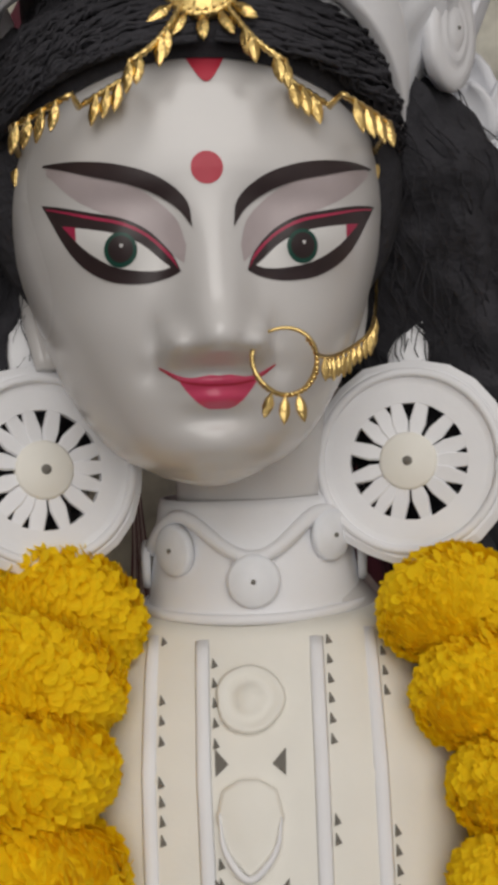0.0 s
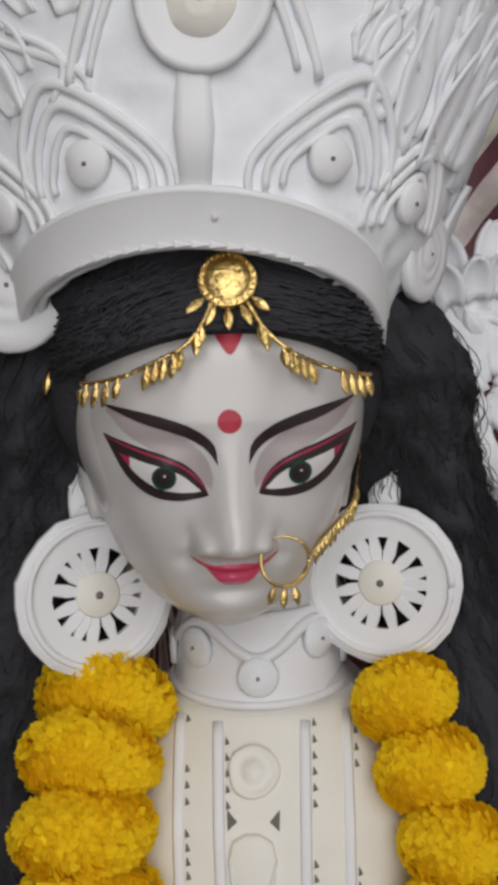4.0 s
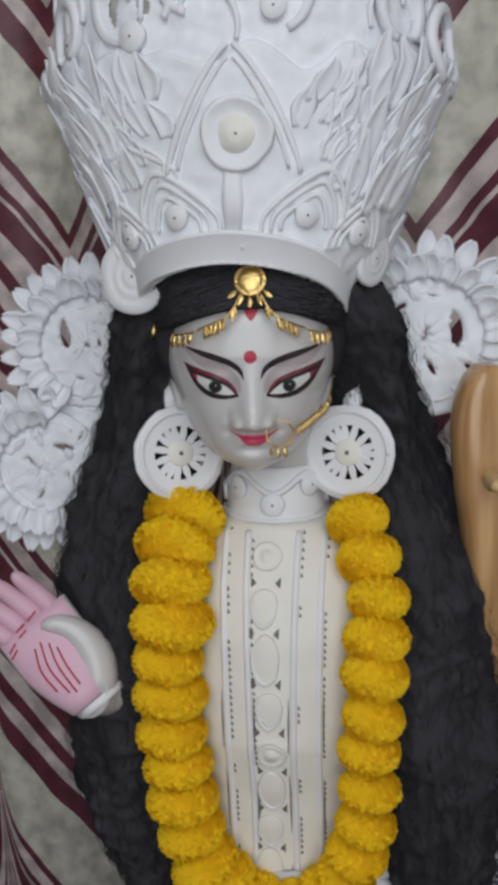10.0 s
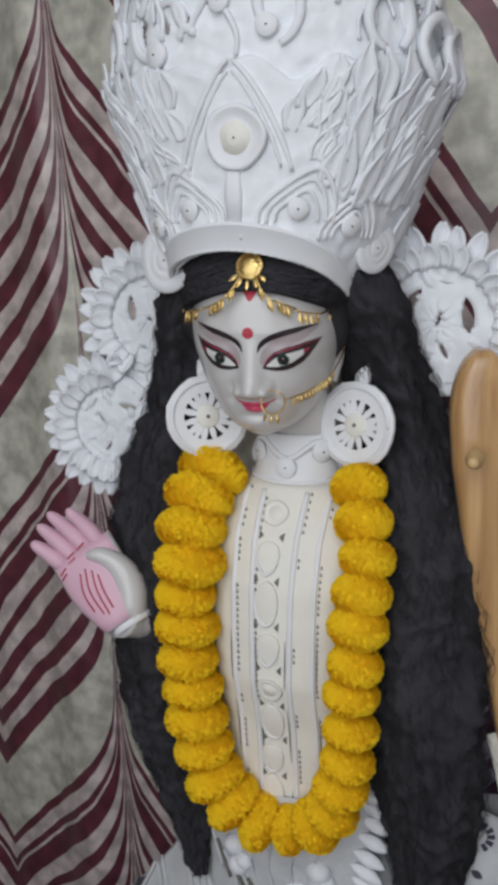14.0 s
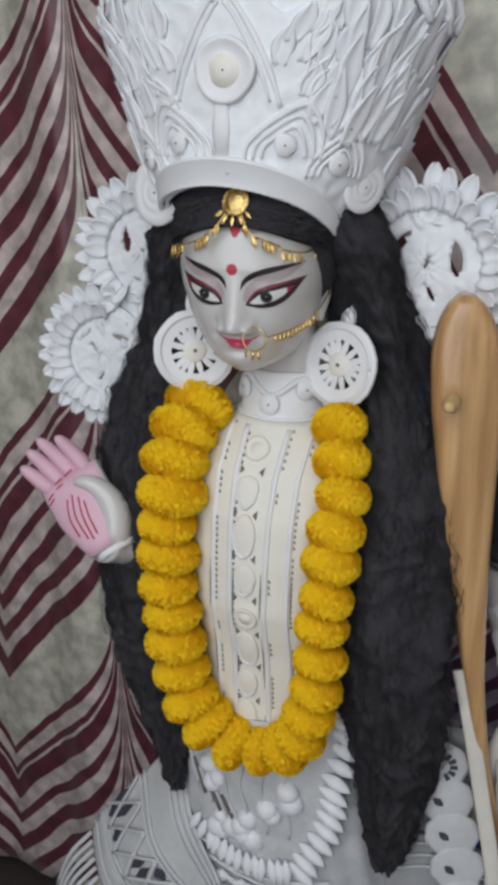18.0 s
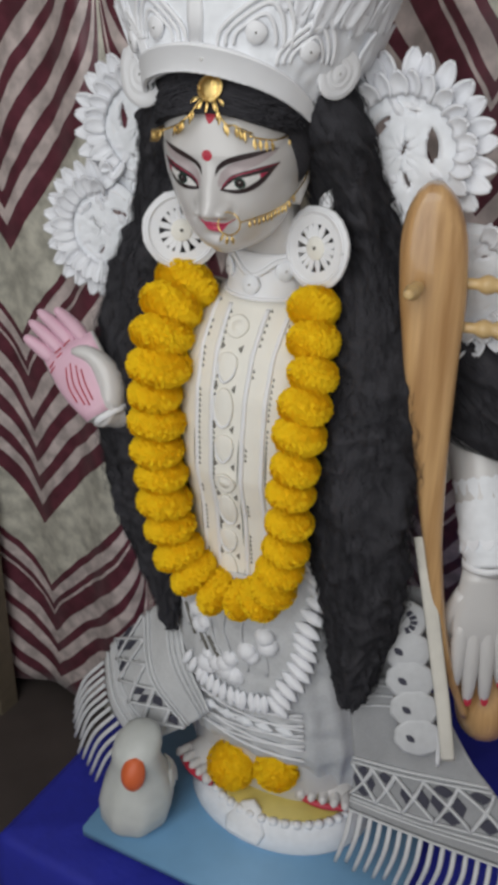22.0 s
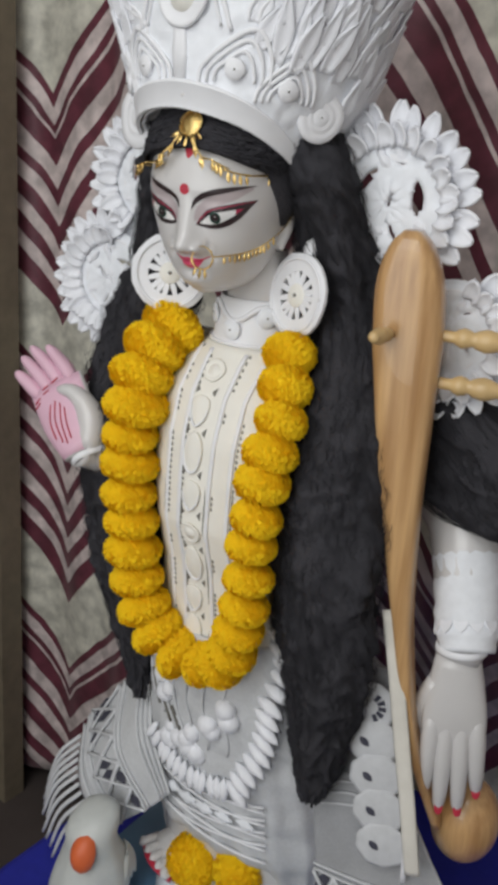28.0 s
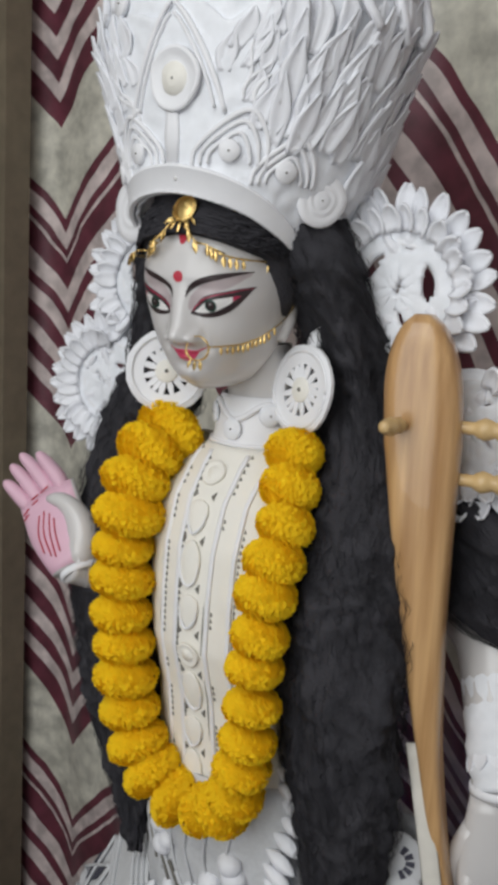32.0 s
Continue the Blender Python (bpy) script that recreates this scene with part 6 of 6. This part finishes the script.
# ---- white net shawl, on both sides of the legs ----
def shawl(label, rows_, fringe, fabric, nx=40, nz=40, cross=(0.4, 0.7)):
    """A cloth between key rows of points, with crossed strips laid on it and a fringe of slips."""
    ob = thing("shawl", label, "shawl", "shawl ends")
    keyed = [spline(r, nx + 1) for r in rows_]
    grid = list(zip(*[spline([k[i] for k in keyed], nz + 1) for i in range(nx + 1)]))

    def at(u, v, off=0.0):
        i, j = min(max(u, 0), 1) * nx, min(max(v, 0), 1) * nz
        i0, j0 = min(int(i), nx - 1), min(int(j), nz - 1)
        a = grid[j0][i0].lerp(grid[j0][i0 + 1], i - i0)
        b = grid[j0 + 1][i0].lerp(grid[j0 + 1][i0 + 1], i - i0)
        n = (grid[j0][i0 + 1] - grid[j0][i0]).cross(grid[j0 + 1][i0] - grid[j0][i0]).normalized()
        if n.y > 0:
            n = -n
        return a.lerp(b, j - j0) + n * off

    bm = bmesh.new()
    vv = [[bm.verts.new(p) for p in r] for r in grid]
    for a, b in zip(vv, vv[1:]):
        for i in range(nx):
            bm.faces.new((a[i], b[i], b[i + 1], a[i + 1]))
    thicken(bm, 0.002)
    part("cloth", bm, fabric, ob)
    for k in range(5):
        v0 = 0.03 + 0.05 * k if k < 3 else cross[1] + 0.05 + 0.10 * (k - 3)
        bm = bmesh.new()
        tube(bm, [at(t, v0, 0.003) for t in [i / 24 for i in range(25)]], 0.0030, 6, flat=0.5)
        part("strip", bm, SLIP, ob)
    for edge in cross:
        for q in (-0.02, 0.02):
            bm = bmesh.new()
            tube(bm, [at(t, edge + q, 0.003) for t in [i / 24 for i in range(25)]], 0.0032, 6, flat=0.5)
            part("strip", bm, SLIP, ob)
    n = 5
    lo, hi = cross[0] + 0.03, cross[1] - 0.03
    for j in range(n):
        u0, u1 = j / n, (j + 1) / n
        for a, b in (((u0, lo), (u1, hi)), ((u1, lo), (u0, hi))):
            bm = bmesh.new()
            tube(bm, [at(a[0] + (b[0] - a[0]) * t, a[1] + (b[1] - a[1]) * t, 0.0045) for t in [i / 8 for i in range(9)]], 0.0040, 6, flat=0.6)
            part("cross_strip", bm, SLIP, ob)
        # dark patches on the unbroken cloth stand for shade in its gaps
        um, vm = (u0 + u1) / 2, (lo + hi) / 2
        for du, dv in ((0.30, 0), (-0.30, 0), (0, 0.33), (0, -0.33)):
            if rng.random() < 0.55:
                c = Vector((um + du / n, vm + dv * (hi - lo), 0))
                pts = [at(c.x + ex / n * 0.19 * (1.0 if du else 1.7), c.y + ey * (hi - lo) * 0.17 * (1.7 if du else 1.0), 0.0022) for ex, ey in ((1, 0), (0, 1), (-1, 0), (0, -1))]
                bm = bmesh.new()
                bm.faces.new([bm.verts.new(p) for p in pts])
                thicken(bm, 0.0006)
                part("cut_shade", bm, SHADECUT, ob, smooth=False)
    for k in range(fringe[0]):
        u = (k + 0.3) / fringe[0]
        p = at(u, 1.0, 0.001)
        q = p + Vector(fringe[1]) * (0.92 + 0.16 * rng.random())
        q.z = max(q.z, 0.609 if abs(q.x - 0.02) > 0.24 or q.y < 0.27 else STOOL_TOP + 0.005)
        bm = bmesh.new()
        tube(bm, spline([p, p.lerp(q, 0.4) + Vector((math.copysign(0.006, p.x), -0.012, 0.006)), q], 8), [0.0036, 0.0038, 0.0038, 0.0037, 0.0036, 0.0035, 0.0034, 0.0028], 6, flat=0.45, side=(0.2, -0.7, 0.6))
        part("fringe_slip", bm, SLIP, ob)
    return ob


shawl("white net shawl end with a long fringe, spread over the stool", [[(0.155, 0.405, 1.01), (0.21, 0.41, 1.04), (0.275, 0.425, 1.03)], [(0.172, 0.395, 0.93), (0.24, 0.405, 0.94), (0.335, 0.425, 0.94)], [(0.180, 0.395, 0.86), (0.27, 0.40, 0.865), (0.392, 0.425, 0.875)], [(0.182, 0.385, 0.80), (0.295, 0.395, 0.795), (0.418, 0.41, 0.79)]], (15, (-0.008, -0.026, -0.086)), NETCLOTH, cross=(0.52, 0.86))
shawl("white net shawl end with cut strips and fringe, beside the swan", [[(-0.155, 0.45, 1.05), (-0.10, 0.375, 0.985), (-0.045, 0.358, 0.90)], [(-0.210, 0.44, 0.970), (-0.150, 0.368, 0.920), (-0.085, 0.365, 0.850)], [(-0.278, 0.445, 0.885), (-0.215, 0.380, 0.850), (-0.145, 0.375, 0.785)], [(-0.318, 0.45, 0.815), (-0.265, 0.395, 0.780), (-0.200, 0.38, 0.725)]], (12, (-0.056, -0.022, -0.108)), SKIRTCLOTH, cross=(0.35, 0.72))

# ---- lotus plate, swan ----
plate = thing("lotus_plinth", "round white lotus plinth with a yellow top and beaded rim", "plinth")
PM = Matrix.Translation((0.025, 0.478, STOOL_TOP)) @ Matrix.Diagonal((1, 0.78, 1, 1))
bm = bmesh.new()
lathe(bm, [(0, 0.0), (0.152, 0.0), (0.158, 0.008), (0.150, 0.035), (0.138, 0.052), (0.130, 0.054), (0, 0.054)], 48, PM)
part("base", bm, SHOLA, plate)
bm = bmesh.new()
lathe(bm, [(0.129, 0.054), (0.128, 0.0575), (0, 0.0585)], 48, PM)
part("top", bm, YELLOW, plate, "pale yellow painted top")
for k in range(44):
    a = 2 * math.pi * k / 44
    if math.sin(a) < 0.35:
        bm = bmesh.new()
        bmesh.ops.create_icosphere(bm, subdivisions=1, radius=0.0088, matrix=PM @ Matrix.Translation((0.137 * math.cos(a), 0.137 * math.sin(a), 0.054)) @ Matrix.Diagonal((1, 1.25, 0.8, 1)))
        part("bead", bm, SHOLA, plate)
bm = bmesh.new()
slab(bm, [(-0.030, 0), (0.030, 0), (0.036, 0.02), (0.018, 0.052), (0, 0.062), (-0.018, 0.052), (-0.036, 0.02)], 0.010, frame_at((0.020, 0.356, STOOL_TOP + 0.014), (-0.05, -0.80, 0.55)), crown=0.006)
part("front_petal", bm, SHOLA, plate)

swan = thing("swan_figure", "white painted swan figure with an orange beak, on the blue stool", "figurine")
bm = bmesh.new()
rows = []
SWX = -0.028
secs = [(0.000, -0.128, 0.318, 0.036, 0.045), (0.020, -0.128, 0.315, 0.048, 0.055), (0.05, -0.127, 0.318, 0.053, 0.058), (0.08, -0.125, 0.322, 0.050, 0.054), (0.11, -0.123, 0.322, 0.042, 0.045), (0.135, -0.121, 0.316, 0.036, 0.037), (0.155, -0.120, 0.312, 0.034, 0.036), (0.172, -0.119, 0.318, 0.033, 0.036), (0.188, -0.118, 0.328, 0.026, 0.028), (0.197, -0.118, 0.334, 0.012, 0.012)]
for h, x, y, a, b in secs:
    rows.append([bm.verts.new((x + SWX + 1.14 * a * math.cos(t) * (1 + 0.032 * math.cos(8 * t) * max(0, 1 - h * 6)), y - 0.004 + b * math.sin(t) * (1 + 0.032 * math.cos(8 * t) * max(0, 1 - h * 6)), STOOL_TOP + h * 0.98)) for t in (2 * math.pi * k / 56 for k in range(56))])
for p, q in zip(rows, rows[1:]):
    for k in range(56):
        bm.faces.new((p[k], p[(k + 1) % 56], q[(k + 1) % 56], q[k]))
bm.faces.new(rows[0][::-1])
bm.faces.new(rows[-1])
part("body", bm, SWANPAINT, swan)
bm = bmesh.new()
lathe(bm, [(0.024, 0.0), (0.0235, 0.008), (0.019, 0.020), (0.010, 0.030), (0, 0.034)], 20, frame_at((-0.132, 0.280, STOOL_TOP + 0.141), (0.02, -0.8, 0.25), (0, 0, 1)) @ Matrix.Diagonal((0.85, 1.25, 0.6, 1)))
part("beak", bm, ORANGE, swan, "orange painted beak")
for sg in (1, -1):
    bm = bmesh.new()
    for k in range(5):
        slab(bm, leaf_outline(0.060, 0.016, 7), 0.006, frame_at((-0.154 + sg * (0.052 - 0.003 * k), 0.320 + 0.012 * k, STOOL_TOP + 0.055), (sg, -0.25, 0.3), (0, 0.45, 1)) @ Matrix.Rotation(0.15 * k, 4, "Z"), crown=0.003)
    part("wing", bm, SWANPAINT, swan)

# scalloped lace border beside the ribbon
lace = thing("lace_border", "white scalloped lace border with small cut-outs beside the ribbon", "lace")
for k in range(5):
    z = 1.150 - 0.044 * k
    m = frame_at((0.222 + 0.011 * k, 0.404 - 0.002 * k, z), (0.35, -0.92, 0.1))
    bm = bmesh.new()
    slab(bm, [(0.033 * math.cos(a) * (1 + 0.03 * math.cos(9 * a)), 0.030 * math.sin(a) * (1 + 0.03 * math.cos(9 * a))) for a in (2 * math.pi * i / 30 for i in range(30))], 0.003, m, crown=0.002)
    lobe = part("scallop", bm, SLIP, lace)
    # dark pieces on the solid lobe give its openings their shade
    for i in range(5 if k == 0 else 1):
        bm = bmesh.new()
        if k == 0:
            a = radians(-60 + 30 * i)
            slab(bm, [(0.0, -0.0022), (0.009, -0.0030), (0.009, 0.0030), (0.0, 0.0022)], 0.0012, m @ Matrix.Rotation(a, 4, "Z") @ Matrix.Translation((0.010, 0, 0.0042)))
        else:
            slab(bm, leaf_outline(0.016, 0.009, 7), 0.0012, m @ Matrix.Translation((-0.004, -0.006, 0.0044)) @ Matrix.Rotation(0.9, 4, "Z"))
        part("cut_shade", bm, SHADECUT, lobe, smooth=False)
bm = bmesh.new()
tube(bm, spline([(0.250, 0.392, 1.215), (0.272, 0.395, 1.16), (0.284, 0.400, 1.08), (0.292, 0.402, 1.00), (0.296, 0.404, 0.93)], 30), 0.0035, 8)
part("piping", bm, FOAM, lace)
bm = bmesh.new()
rows = [[bm.verts.new((0.10 + 0.16 * i / 12, 0.425 - 0.012 * math.sin(math.pi * i / 12) + 0.01 * (i / 12), 1.19 - 0.20 * j / 12)) for i in range(13)] for j in range(13)]
for p, q in zip(rows, rows[1:]):
    for i in range(12):
        bm.faces.new((p[i], q[i], q[i + 1], p[i + 1]))
thicken(bm, 0.002)
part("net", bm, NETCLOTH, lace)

# leafy pith sleeve round the lowered forearm
sleeve = thing("pith_sleeve", "white leafy pith sleeve round the lowered forearm", "sleeve")
axis = [Vector((0.3060, 0.452, 1.275)), Vector((0.288, 0.476, 1.325)), Vector((0.262, 0.500, 1.378))]
bm = bmesh.new()
tube(bm, spline([axis[0] + (axis[0] - axis[1]) * 0.55, axis[0], axis[1], axis[2], Vector((0.240, 0.510, 1.405))], 24), [0.0305 + 0.009 * math.sin(math.pi * i / 23) + 0.0012 * math.sin(i * 2.1) for i in range(24)], 28)
part("cloth", bm, SHOLA, sleeve)
for row in range(1):
    c = axis[0].lerp(axis[2], 0.10)
    d = (axis[2] - axis[0]).normalized()
    m = frame_at(c, -d, (0, 1, 0.2))
    for k in range(13):
        a = 2 * math.pi * (k + 0.5 * (row % 2)) / 13
        bm = bmesh.new()
        slab(bm, leaf_outline(0.024, 0.017, 7), 0.003, m @ Matrix.Translation((0.0345 * math.cos(a), 0.0345 * math.sin(a), 0)) @ Matrix.Rotation(a - math.pi / 2, 4, "Z") @ Matrix.Rotation(radians(82 + rng.uniform(-8, 6)), 4, "X"), crown=0.003)
        part("leaf", bm, SHOLA2, sleeve, smooth=False)
